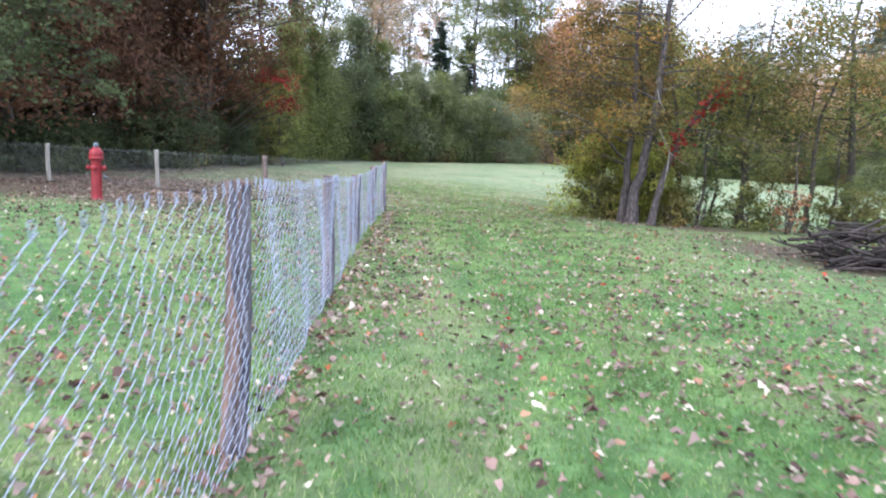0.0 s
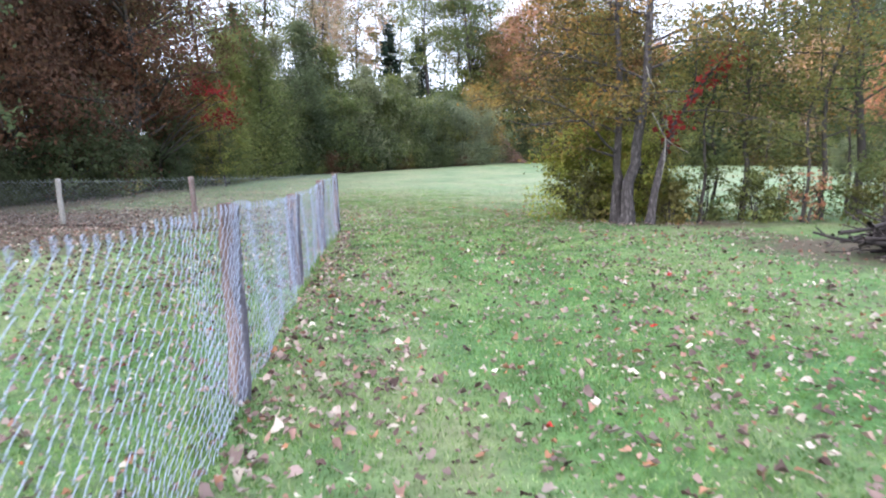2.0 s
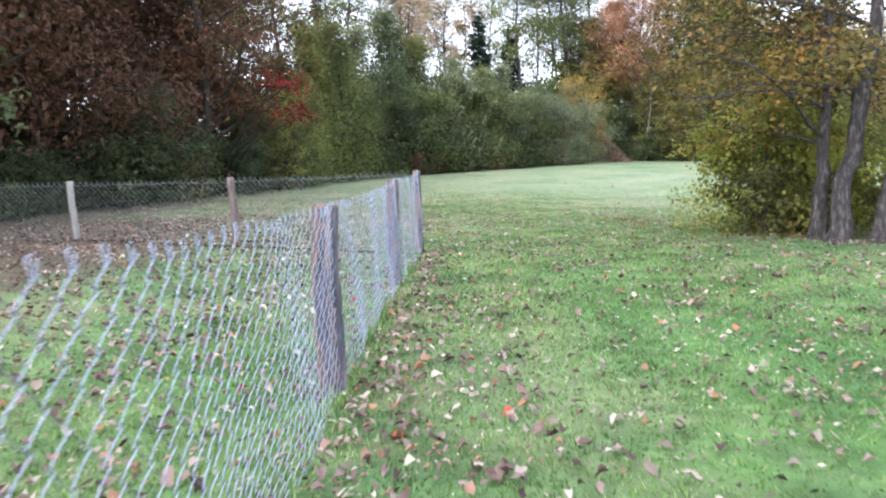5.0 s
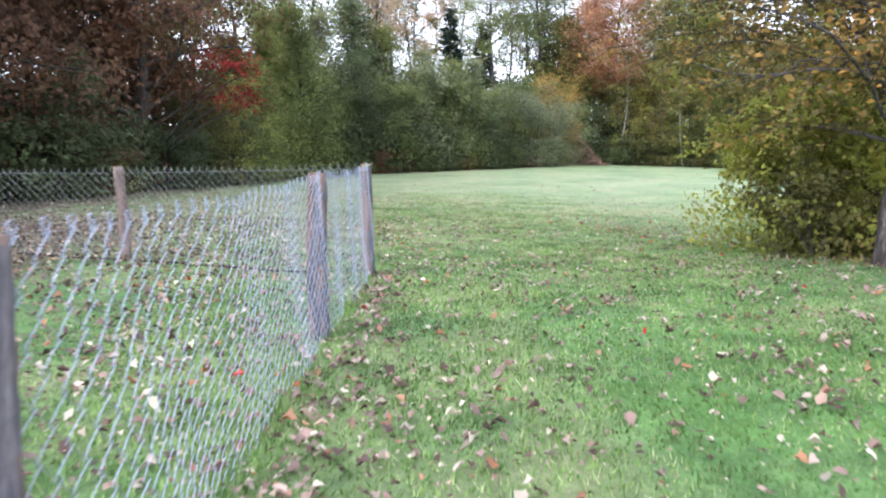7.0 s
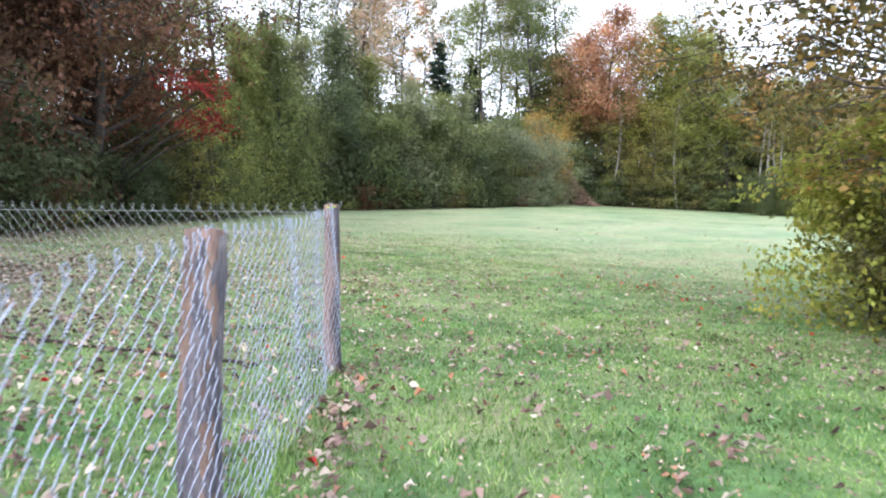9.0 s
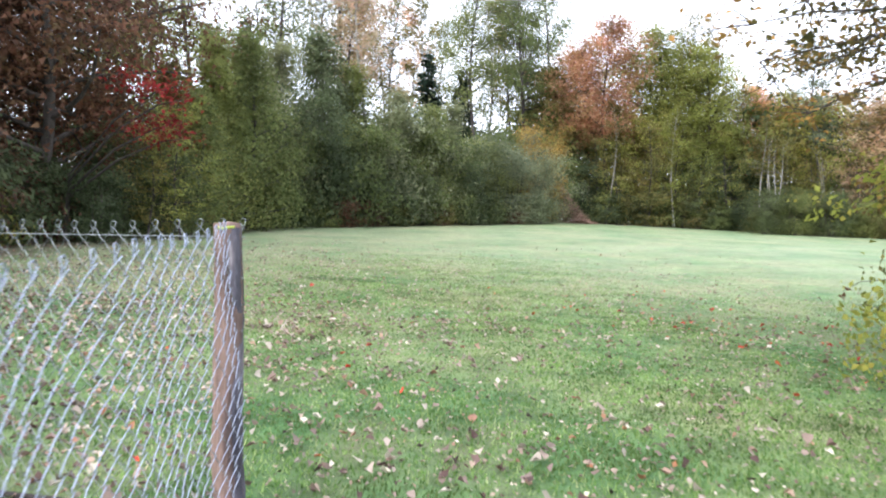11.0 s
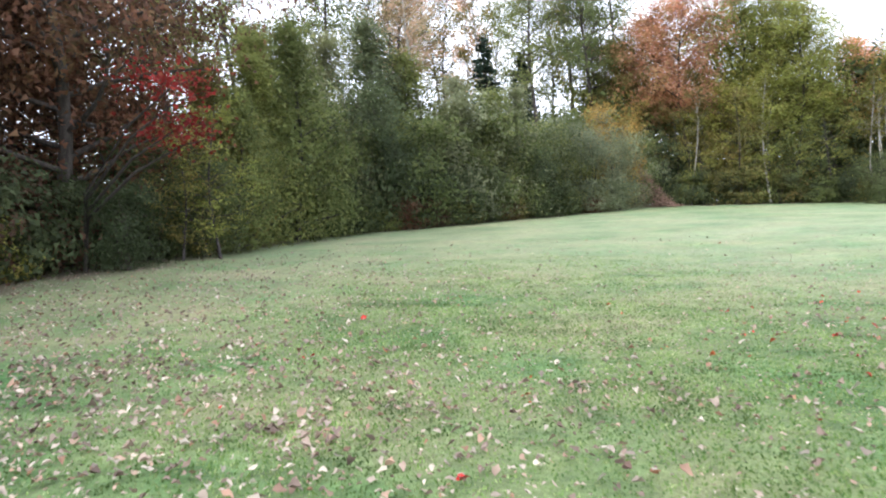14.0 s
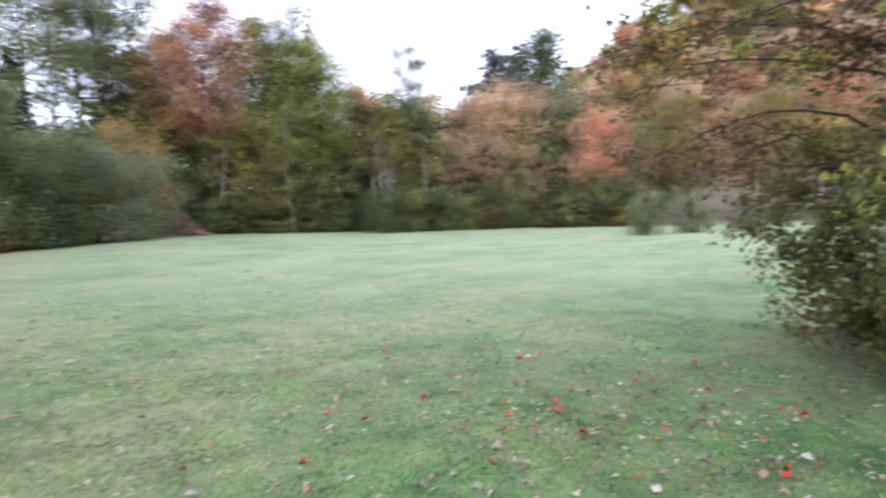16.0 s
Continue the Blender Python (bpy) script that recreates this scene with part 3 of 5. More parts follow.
def bark_strip(parent, x, y, z0, z1, r, seed, lean, start):
    """Ragged grey bark left on one side of a split post, standing a little proud of the bare wood."""
    rng = np.random.default_rng(seed + 500)
    rows, cols = 26, 11
    tt = np.linspace(0, 1, rows)
    lo = start + np.convolve(rng.normal(0, 0.42, rows + 4), np.ones(5) / 5, "valid") + 0.25 * np.sin(tt * 9 + seed)
    hi = 1.75 + np.convolve(rng.normal(0, 0.42, rows + 4), np.ones(5) / 5, "valid") + 0.25 * np.sin(tt * 7 + 2 * seed)
    u = np.linspace(0, 1, cols)
    a = lo[:, None] + (hi - lo)[:, None] * u
    rim = np.minimum(u, 1 - u) * 10
    rad = (r * (1.08 - 0.14 * tt))[:, None] * (1.02 + 0.11 * np.clip(rim, 0, 1)[None] + rng.normal(0, 0.035, (rows, cols)))
    cx = x + lean[0] * tt + 0.006 * np.sin(tt * 7 + seed)
    cy = y + lean[1] * tt + 0.006 * np.cos(tt * 5 + seed)
    z = z0 - 0.1 + (z1 - z0 + 0.095) * tt
    v = np.stack([cx[:, None] + rad * np.cos(a), cy[:, None] + rad * np.sin(a), z[:, None] + rng.normal(0, 0.004, (rows, cols))], -1).reshape(-1, 3)
    i = (np.arange(rows - 1)[:, None] * cols + np.arange(cols - 1)).ravel()
    ob = smooth(mesh_ob("bark", v, np.c_[i, i + 1, i + cols + 1, i + cols], POST_WOOD, parent))
    ob["label"] = "ragged grey bark on a fence post"


def link_mesh(parent, a, b, pitch, tall, radius, seed, sag=0.03, side=0.0, second=None, first=None):
    """One bay of woven wire: zigzag strands hooked into one another, with twisted ends along the top."""
    rng = np.random.default_rng(seed)
    ax, ay, az0, az1 = a
    bx, by, bz0, bz1 = b
    length = math.hypot(bx - ax, by - ay)
    n = int(round(length / (pitch / 2)))
    nx, ny = -(by - ay) / length, (bx - ax) / length
    lit, dull = [], []
    for i in range(n):
        rows = int(round((0.5 * (az1 + bz1) - 0.5 * (az0 + bz0)) / (tall / 2)))
        k = np.arange(rows + 1)
        u = (i + ((k + i) % 2)) / n
        u = np.clip(u, 0, 1)
        top = az1 + (bz1 - az1) * u - sag * 4 * u * (1 - u) * (1 + 0.3 * math.sin(i * 0.35 + seed))
        bot = az0 + (bz0 - az0) * u + 0.005
        z = top - (top - bot) * k / rows
        wave = 0.018 * np.sin(u * 9 + seed) * np.sin(z * 4 + u * 3) + 0.012 * np.sin(u * 23 + z * 3)
        off = side + wave + 0.005 * np.where((k + i) % 2 == 0, 1, -1)
        p = np.c_[ax + (bx - ax) * u + nx * off, ay + (by - ay) * u + ny * off, z]
        p[:, :2] += rng.normal(0, 0.0018, (len(p), 2))
        for j in range(rows):
            d = p[j + 1] - p[j]
            seg = np.array([p[j] - d * 0.03, p[j] + d * 0.5, p[j + 1] + d * 0.03])
            seg[1, :2] += np.array([nx, ny]) * 0.003
            # one slant of the zigzag takes the lit colour, the other the shaded one
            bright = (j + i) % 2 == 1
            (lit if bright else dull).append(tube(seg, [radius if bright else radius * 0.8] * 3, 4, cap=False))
        if i % 2 == 0:
            s = p[0]
            w = np.array([(bx - ax), (by - ay), 0]) / length * pitch * 0.16
            knuckle = np.array([s + [0, 0, -0.004], s + w * 0.9 + [0, 0, 0.016], s + w * 0.2 + [0, 0, 0.030], s - w * 0.9 + [0, 0, 0.026], s - w * 0.5 + [0, 0, 0.004], s + [nx * .004, ny * .004, -0.02]])
            lit.append(tube(knuckle, [radius] * 6, 4, cap=False))
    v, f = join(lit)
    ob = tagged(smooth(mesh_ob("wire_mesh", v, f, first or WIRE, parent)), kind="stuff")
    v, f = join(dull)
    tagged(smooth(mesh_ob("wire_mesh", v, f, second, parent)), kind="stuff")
    return ob


def build_fences():
    front = thing("chain_link_fence", "galvanised chain-link fence on rough weathered wooden posts", "fence", z=0)
    sizes = [0.05, 0.05, 0.054, 0.056, 0.074, 0.066, 0.052]
    starts = [-1.5, -1.5, -1.6, -1.3, -2.1, -2.1, -0.85]
    leans = [(0, 0), (0, 0), (0.02, 0), (-0.005, 0.03), (0.01, 0), (0.02, 0.0), (-0.03, 0.01)]
    for i, (x, y, z0, z1) in enumerate(POSTS):
        dx, dy = leans[i]
        post(front, x - 0.052 - dx, y - dy, z0, z1 + 0.01, sizes[i], POST_BARE, 40 + i, (dx, dy))
        bark_strip(front, x - 0.052 - dx, y - dy, z0, z1, sizes[i], 40 + i, (dx, dy), starts[i])
    for i in range(len(POSTS) - 1):
        link_mesh(front, POSTS[i], POSTS[i + 1], 0.098, 0.115, 0.0020, i, 0.035, second=WIRE_SHADED)
    # yellow-green tie round the corner post's top
    x, y, z0, z1 = POSTS[-1]
    a = np.linspace(-1.9, -0.8, 16)
    tie = np.c_[x - 0.052 + 0.06 * np.cos(a), y + 0.06 * np.sin(a), z1 - 0.006 + 0.003 * np.sin(5 * a)]
    v, f = tube(tie, [0.006] * 16, 6)
    smooth(mesh_ob("tie", v, f, TIE, front))
    back = thing("chain_link_fence", "chain-link fence on thin wooden posts along the woods", "fence", z=0)
    mats = [None, POST_RED, POST_GREY, POST_GREY, POST_GREY]
    for i, (x, y, z0, z1) in enumerate(BACK):
        if i:
            post(back, x, y + 0.06, z0, z1 + 0.03, 0.062 if i == 1 else 0.05, mats[i], 60 + i, (-0.03, 0))
    for i in range(len(BACK) - 1):
        link_mesh(back, BACK[i], BACK[i + 1], 0.098, 0.10, 0.0019, 10 + i, 0.02, second=WIRE_SHADED, first=WIRE_BACK)
    v, f = tube(np.array([(bx, by, bz1 - 0.045) for bx, by, bz0, bz1 in BACK]), [0.002] * len(BACK), 4)
    smooth(mesh_ob("tension_wire", v, f, WIRE_BACK, back))
    # thin dark rail lying along the foot of the mesh
    u = np.linspace(0, 1, 24)
    px, py = np.interp(u, [0, 0.5, 1], [-1.5, -4.02, -6.86]), np.interp(u, [0, 0.5, 1], [14.67, 15.36, 15.6])
    v, f = tube(np.c_[px, py, ground_z(px, py) + 0.016 + 0.006 * np.sin(u * 40)], [0.015] * 24, 7)
    smooth(mesh_ob("bottom_rail", v, f, STICKS, back))


TIE = rough_solid("yellow_green_tie", [(0.3, (0.30, 0.36, 0.05)), (0.7, (0.42, 0.5, 0.08))], 20, None, 0.5, 0.1)
build_fences()


# ---- red hydrant ----
def revolve(name, profile, mat, parent, sides=20, at=(0, 0, 0), axis_dir=None):
    pts = np.array([(0, 0, z) for r, z in profile], float)
    v, f = tube(pts, [max(r * 0.86, 0.001) for r, z in profile], sides)
    ob = mesh_ob(name, v, f, mat, parent)
    ob.location = at
    if axis_dir:
        ob.rotation_mode = 'QUATERNION'
        ob.rotation_quaternion = Vector(axis_dir).to_track_quat('Z', 'Y')
    return smooth(ob)


def build_hydrant(x, y):
    h = thing("fire_hydrant", "red painted ornamental fire hydrant with a dark cap", "hydrant", x, y)
    revolve("barrel", [(0.155, -0.05), (0.155, 0.03), (0.125, 0.035), (0.122, 0.06), (0.118, 0.5), (0.115, 0.78), (0.12, 0.80), (0.12, 0.83)], RED_PAINT, h)
    revolve("flange", [(0.12, 0.82), (0.165, 0.825), (0.17, 0.86), (0.165, 0.895), (0.13, 0.90)], RED_PAINT, h)
    revolve("bonnet", [(0.15, 0.895), (0.16, 0.93), (0.145, 1.0), (0.10, 1.06), (0.06, 1.085), (0.05, 1.09)], RED_PAINT, h)
    revolve("cap", [(0.065, 1.08), (0.07, 1.10), (0.07, 1.13), (0.05, 1.165), (0.02, 1.18)], DARK_PAINT, h, 12)
    for d in ((1, 0.1, 0), (-1, -0.1, 0), (0.1, -1, 0)):
        revolve("outlet", [(0.05, 0.08), (0.05, 0.14), (0.065, 0.145), (0.065, 0.18), (0.03, 0.19)], RED_PAINT, h, 12, (0, 0, 0.66), d)
    v, f = tube(np.array([(0.12, 0, 0.50), (0.2, 0.0, 0.47), (0.24, 0, 0.45)]), [0.022, 0.02, 0.02], 7)
    smooth(mesh_ob("spout", v, f, DARK_PAINT, h))


build_hydrant(-6.75, 12.25)


# ---- clump of trees by the lawn ----
def near_tree(label, x, y, path, r0, seed, n_leaves, crown, leaf, mat, bark, limb_n=14, first=0.35, reach=(1.2, 3.4), turn=(0, 6.28), boughs=()):
    """A single tree with its trunk along a given bent line."""
    rng = np.random.default_rng(seed)
    root = thing("tree", label, "tree", x, y, group="trees of the clump")
    p = np.array(path, float)
    s = np.linspace(0, len(p) - 1, 16)
    fine = np.c_[[np.interp(s, np.arange(len(p)), p[:, k]) for k in range(3)]].T
    fine[1:-1] += rng.normal(0, 0.02, (14, 3))
    tt = np.linspace(0, 1, 16)
    wood = [tube(fine, r0 * (1.0 - 0.8 * tt) * (1 + 0.5 * np.exp(-tt * 22)), 10, 0.06, rng)]
    tips = []
    for i in range(limb_n):
        f = first + (0.98 - first) * (i + rng.uniform(0, 1)) / limb_n
        q = np.array([np.interp(f, tt, fine[:, k]) for k in range(3)])
        a = rng.uniform(*turn)
        L = rng.uniform(*reach) * (1.15 - 0.5 * f)
        lp = limb_path(q, (math.cos(a), math.sin(a), rng.uniform(0.1, 0.6)), L, rng, 7, 0.05, 0.03)
        rr = max(0.012, r0 * 0.34 * (1 - 0.6 * f))
        wood.append(tube(lp, np.linspace(rr, rr * 0.2, 7), 6))
        tips += [lp[k] for k in (3, 4, 5, 6, 6)]
        for _ in range(5):
            k = rng.integers(2, 6)
            tw = limb_path(lp[k], rng.normal(0, 1, 3) * [1, 1, 0.5] + (lp[-1] - lp[0]) / L, L * rng.uniform(0.25, 0.5), rng, 5, 0.06)
            wood.append(tube(tw, np.linspace(rr * 0.3, 0.003, 5), 4))
            tips += [tw[1], tw[2], tw[3], tw[4], tw[4]]
    spray = []
    for end in boughs:
        end = np.array(end, float)
        u = np.linspace(0, 1, 8)[:, None]
        q = np.array([np.interp(end[2] * 0.85, fine[:, 2], fine[:, k]) for k in range(3)])
        lp = q + (end - q) * u + np.array([0, 0, 0.5]) * np.sin(u * np.pi) + rng.normal(0, 0.04, (8, 3)) * np.sin(u * np.pi)
        wood.append(tube(lp, np.linspace(0.026, 0.005, 8), 6))
        for k in range(14):
            b = lp[rng.integers(4, 8)]
            tw = limb_path(b, rng.normal(0, 1, 3) * [1, 1, 0.6] + (end - q) * 0.15, rng.uniform(0.3, 0.8), rng, 5, 0.06)
            wood.append(tube(tw, np.linspace(0.008, 0.003, 5), 4))
            spray += [tw[1], tw[2], tw[3], tw[4]]
    v, f = join(wood)
    smooth(mesh_ob("trunk", v, f, bark, root))
    tips = np.array(tips)
    c = tips[rng.integers(0, len(tips), n_leaves)] + rng.normal(0, 1, (n_leaves, 3)) * np.array([0.2, 0.2, 0.12]) * crown
    if spray:
        m = 270 * len(boughs)
        c = np.vstack([c, np.array(spray)[rng.integers(0, len(spray), m)] + rng.normal(0, 0.09, (m, 3))])
    v, f = leaves(c, leaf, rng, 0.55, 0.65)
    mesh_ob("crown", v, f, mat, root)
    return root, fine


GREY_TREE = "grey-barked tree with amber and green autumn leaves"
near_tree(GREY_TREE, 5.25, 14.75, [(0, 0, -0.15), (0.08, 0.02, 0.6), (0.2, 0.03, 1.4), (0.36, 0, 2.3), (0.46, 0, 3.4), (0.56, 0.1, 5), (0.7, 0.3, 7), (0.8, 0.2, 9)], 0.15, 3, 6500, 1.6, 0.085, LEAF_CLUMP, BARK, 16, 0.38)
near_tree(GREY_TREE, 5.2, 15.1, [(0, 0, -0.15), (0.02, 0, 0.8), (0.03, -0.05, 1.5), (0.05, 0, 3), (0.0, 0.1, 5), (0.1, 0, 7.5)], 0.12, 5, 5600, 1.6, 0.085, LEAF_CLUMP, BARK, 14, 0.35, (1.2, 3.3), (1.8, 4.4))
t3, line3 = near_tree("leaning grey tree wound with scarlet creeper", 5.75, 14.55, [(0, 0, -0.15), (0.12, 0, 0.7), (0.25, 0, 1.3), (0.42, 0, 1.95), (0.85, 0, 2.7), (1.35, 0, 3.3), (2.1, 0.1, 3.8), (3.0, 0.1, 4.5)], 0.088, 7, 3600, 1.4, 0.085, LEAF_OLIVE, BARK, 12, 0.5)


def build_creeper(parent, line):
    rng = np.random.default_rng(11)
    base = np.array([line[k] for k in rng.choice([6, 7, 8, 9, 10, 11, 11, 12, 12], 230)])
    c = base + rng.normal(0, 0.13, (230, 3)) + np.array([0, -0.1, 0])
    v, f = leaves(c, 0.13, rng, 0.4, 0.8)
    part_ob = mesh_ob("creeper", v, f, LEAF_SCARLET, parent)
    part_ob["label"] = "scarlet creeper leaves"


build_creeper(t3, line3)
for line in [[(-0.05, -0.15, 2.37), (0.26, -0.15, 1.82), (0.51, -0.17, 1.64), (0.76, -0.2, 1.52)], [(0.25, -0.15, 1.83), (0.24, -0.17, 1.4), (0.18, -0.15, 0.97)], [(-0.18, -0.12, 3.31), (-0.12, -0.16, 3.05), (0.0, -0.14, 2.87), (0.02, -0.14, 2.7)]]:
    v, f = tube(np.array(line), np.linspace(0.011, 0.006, len(line)), 6)
    smooth(mesh_ob("dead_branch", v, f, POST_GREY, t3))
near_tree("slim dark tree with sparse olive leaves", 8.3, 15.4, [(0, 0, -0.1), (0.1, 0, 1.2), (0, 0.1, 2.6), (0.3, 0, 4.2), (0.5, 0, 6)], 0.07, 9, 2800, 1.5, 0.09, LEAF_OLIVE, BARK_DARK, 14, 0.3)
near_tree("slim dark tree with sparse olive leaves", 9.8, 14.9, [(0, 0, -0.1), (0.15, 0, 1.2), (0.1, 0.1, 2.6), (0.5, 0, 4.2), (0.9, 0, 5.6)], 0.07, 13, 2800, 1.5, 0.09, LEAF_GREEN, BARK_DARK, 14, 0.3)
for k, (sx, sy) in enumerate([(7.1, 15.0), (7.7, 15.7), (9.2, 14.5), (8.8, 16.2), (10.7, 15.2)]):
    near_tree("thin dark sapling with a leafy top", sx, sy, [(0, 0, -0.1), (0.1, 0, 1.0), (0.05, 0.1, 2.0), (0.3, 0, 3.2), (0.4 - 0.1 * k, 0, 4.6)], 0.045, 60 + k, 1200, 1.5, 0.09, [LEAF_DARK, LEAF_GREEN, LEAF_OLIVE][k % 3], BARK_DARK, 10, 0.42, (0.8, 2.0))
near_tree(GREY_TREE, 6.9, 17.6, [(0, 0, -0.1), (-0.15, 0.1, 1.0), (-0.1, 0.2, 2.2), (-0.5, 0.3, 3.6), (-0.8, 0.5, 5), (-0.9, 0.7, 7)], 0.12, 15, 10000, 1.5, 0.072, LEAF_CLUMP, BARK_DARK, 18, 0.42, (1.6, 3.2), (2.0, 5.0), [(-4.3, -0.3, 3.05), (-3.6, 0.1, 3.4), (-3.9, 0.3, 2.9), (-3.3, -0.6, 3.6), (-2.8, 2.0, 3.1), (-2.3, 2.3, 3.3), (-1.8, 2.9, 2.9), (-2.9, -0.2, 4.1)])
near_tree("dark-limbed tree with a dense amber-green crown", 11.4, 15.8, [(0, 0, -0.1), (0.1, 0, 1.2), (0, 0.1, 2.8), (-0.2, 0, 4.0), (-0.3, 0.1, 5.2), (-0.2, 0, 6.6)], 0.12, 19, 6800, 1.6, 0.09, LEAF_CLUMP, BARK_DARK, 20, 0.34, (1.8, 3.8))
near_tree(GREY_TREE, 8.5, 19.5, [(0, 0, -0.1), (-0.2, 0.1, 1.2), (-0.4, 0.0, 2.6), (-0.6, 0.2, 4), (-0.8, 0.3, 5.5)], 0.10, 17, 3600, 1.2, 0.085, LEAF_BACKLIT, BARK_DARK, 9, 0.55, (0.8, 2.0), (1.8, 4.6), [(-1.64, 3.5, 3.5), (-0.9, 3.4, 3.1), (-1.5, 2.0, 1.9), (-1.2, 2.6, 2.3), (-0.8, 1.6, 1.6)])


def bush(x, y, r, h, seed, n, leaf, mat, label, stems=7, name="shrub", low=0.15, bark=None):
    ob = broadleaf(name, label, seed, h, r, low, 0.02, stems * 4, n, leaf, mat, bark or BARK_DARK, spread=0.35, stems=stems, group="shrubs of the clump", skirt=0.16)
    return put(ob, x, y)


BUSH = "leafy green shrub with thin stems turning amber"
bush(4.9, 16.95, 1.4, 2.7, 21, 14000, 0.07, LEAF_BUSH, BUSH, 9, low=0.04)
bush(4.9, 16.0, 0.9, 1.0, 26, 2400, 0.075, LEAF_OLIVE, BUSH, 7, low=0.02)
bush(5.9, 16.3, 1.2, 2.3, 22, 8000, 0.07, LEAF_BUSH, BUSH, 8, low=0.04)
side_bush = bush(6.7, 18.4, 1.3, 2.3, 23, 9000, 0.07, LEAF_SHADE, BUSH, 8, low=0.04)
bush(8.1, 20.2, 1.15, 2.4, 24, 9000, 0.07, LEAF_SHADE, BUSH, 8, low=0.04)
v, f = tube(np.array([(-0.7, 0.5, 0.75), (-1.2, 0.8, 0.84), (-1.6, 0.95, 0.78), (-1.79, 0.99, 0.66)]), [0.008, 0.006, 0.004, 0.002], 5)
smooth(mesh_ob("twig", v, f, BARK_DARK, side_bush))
v, f = leaves(np.array([(-1.79, 0.99, 0.59), (-1.77, 1.0, 0.62), (-1.74, 0.99, 0.70)]), 0.11, np.random.default_rng(3), 0.2, 0.7)
mesh_ob("dry_leaf", v, f, LEAF_RUST, side_bush)
bush(7.7, 19.4, 0.8, 0.9, 27, 2200, 0.075, LEAF_OLIVE, BUSH, 7, low=0.02)
for i, (bx, by, br, bh) in enumerate([(6.4, 14.9, 0.6, 0.8), (7.3, 15.3, 0.8, 1.5), (8.2, 14.6, 0.7, 0.9), (9.0, 15.2, 0.9, 1.6), (10.2, 14.3, 0.9, 1.3), (11.4, 14.6, 1.1, 1.9), (9.6, 12.6, 0.8, 1.0), (11.0, 12.2, 1.0, 1.4), (12.8, 13.0, 1.4, 2.4)]):
    bush(bx, by, br, bh, 30 + i, 1500, 0.075, LEAF_GREEN if i % 3 else LEAF_OLIVE, "low green undergrowth shrub beneath the trees", 5, low=0.03)
bush(8.9, 13.9, 0.45, 1.3, 45, 260, 0.08, LEAF_CORAL, "small rust-leaved sapling beneath the trees", 3)


# ---- brush pile ----
def build_brush_pile(x, y):
    rng = np.random.default_rng(5)
    pile = thing("brush_pile", "heap of dead grey branches and twigs", "brush pile", x, y)
    for i in range(220):
        a, L = rng.normal(0.5, 0.9), rng.uniform(0.5, 1.25)
        cx, cy = rng.normal(0, 0.45), rng.normal(0, 0.55)
        hz = max(0.03, 0.72 - 0.42 * math.hypot(cx, cy)) * rng.uniform(0.05, 1)
        d = np.array([math.cos(a), math.sin(a), rng.normal(0, 0.14)])
        p = limb_path(np.array([cx, cy, hz]) - d * L / 2, d, L, rng, 5)
        p[:, 2] = np.maximum(p[:, 2], 0.015)
        r = rng.choice([0.009, 0.014, 0.022, 0.035])
        v, f = tube(p, np.linspace(r, r * 0.5, 5), 6)
        smooth(mesh_ob("branch", v, f, STICKS, pile))


build_brush_pile(7.45, 9.0)

# ---- woods ----
rng = np.random.default_rng(77)
T_ROUND = put(broadleaf("tree", "round-crowned maple at the edge of the woods", 101, 11, 3.6, 0.22, 0.17, 32, 5200, 0.235, LEAF_GREEN, BARK, twigs=1), -19, 30)
T_TALL = put(broadleaf("tree", "tall slender tree with a thin high crown", 102, 20, 3.0, 0.42, 0.20, 30, 5200, 0.22, LEAF_GREEN, BARK), -17, 52)
T_THIN = put(broadleaf("tree", "tall sparse tree showing bare limbs against the sky", 103, 21, 2.6, 0.5, 0.17, 26, 3000, 0.21, LEAF_GREY, BARK), 3, 78)
T_SHRUB = put(broadleaf("shrub", "dense green shrub at the edge of the woods", 104, 4.6, 2.4, 0.04, 0.05, 34, 4200, 0.18, LEAF_GREEN, BARK_DARK, stems=6, twigs=0, skirt=0.2), -6.5, 47)
T_LOW = put(broadleaf("shrub", "low green undergrowth bush by the lawn", 105, 1.7, 1.3, 0.03, 0.025, 20, 1500, 0.145, LEAF_DARK, BARK_DARK, stems=5, twigs=0, skirt=0.2), -12.4, 21)
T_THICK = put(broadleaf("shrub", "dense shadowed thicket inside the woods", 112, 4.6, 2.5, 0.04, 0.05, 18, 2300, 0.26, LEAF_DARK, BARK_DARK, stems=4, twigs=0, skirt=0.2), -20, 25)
T_RUSSET = put(broadleaf("tree", "russet-leaved maple deep in the woods", 113, 13, 4.6, 0.12, 0.2, 30, 6500, 0.23, LEAF_RUST, BARK_DARK, twigs=0), -21, 27)
T_SPRUCE = put(conifer("spruce", "dark spruce with a pointed top", 106, 12.4, 2.15, 0.06, 0.45, 64, NEEDLES, BARK_DARK, 32, power=0.7), 1.05, 63)
T_PINE = put(conifer("pine", "blue-green pine with layered boughs", 107, 18, 6.2, 0.2, 0.7, 110, NEEDLES_PINE, BARK, 24, ragged=0.45, power=0.5), 50, 73)
T_SNAG = put(broadleaf("tree", "pale bare-trunked birch clump", 108, 9.5, 1.8, 0.5, 0.062, 18, 260, 0.25, LEAF_OLIVE, BARK_PALE, stems=4), 24.7, 56.4, 0, 0.9)
T_FAR = put(broadleaf("tree", "autumn tree on the far hillside", 109, 13, 4.8, 0.12, 0.2, 14, 800, 1.0, LEAF_CORAL, BARK, twigs=0), 95, 90)
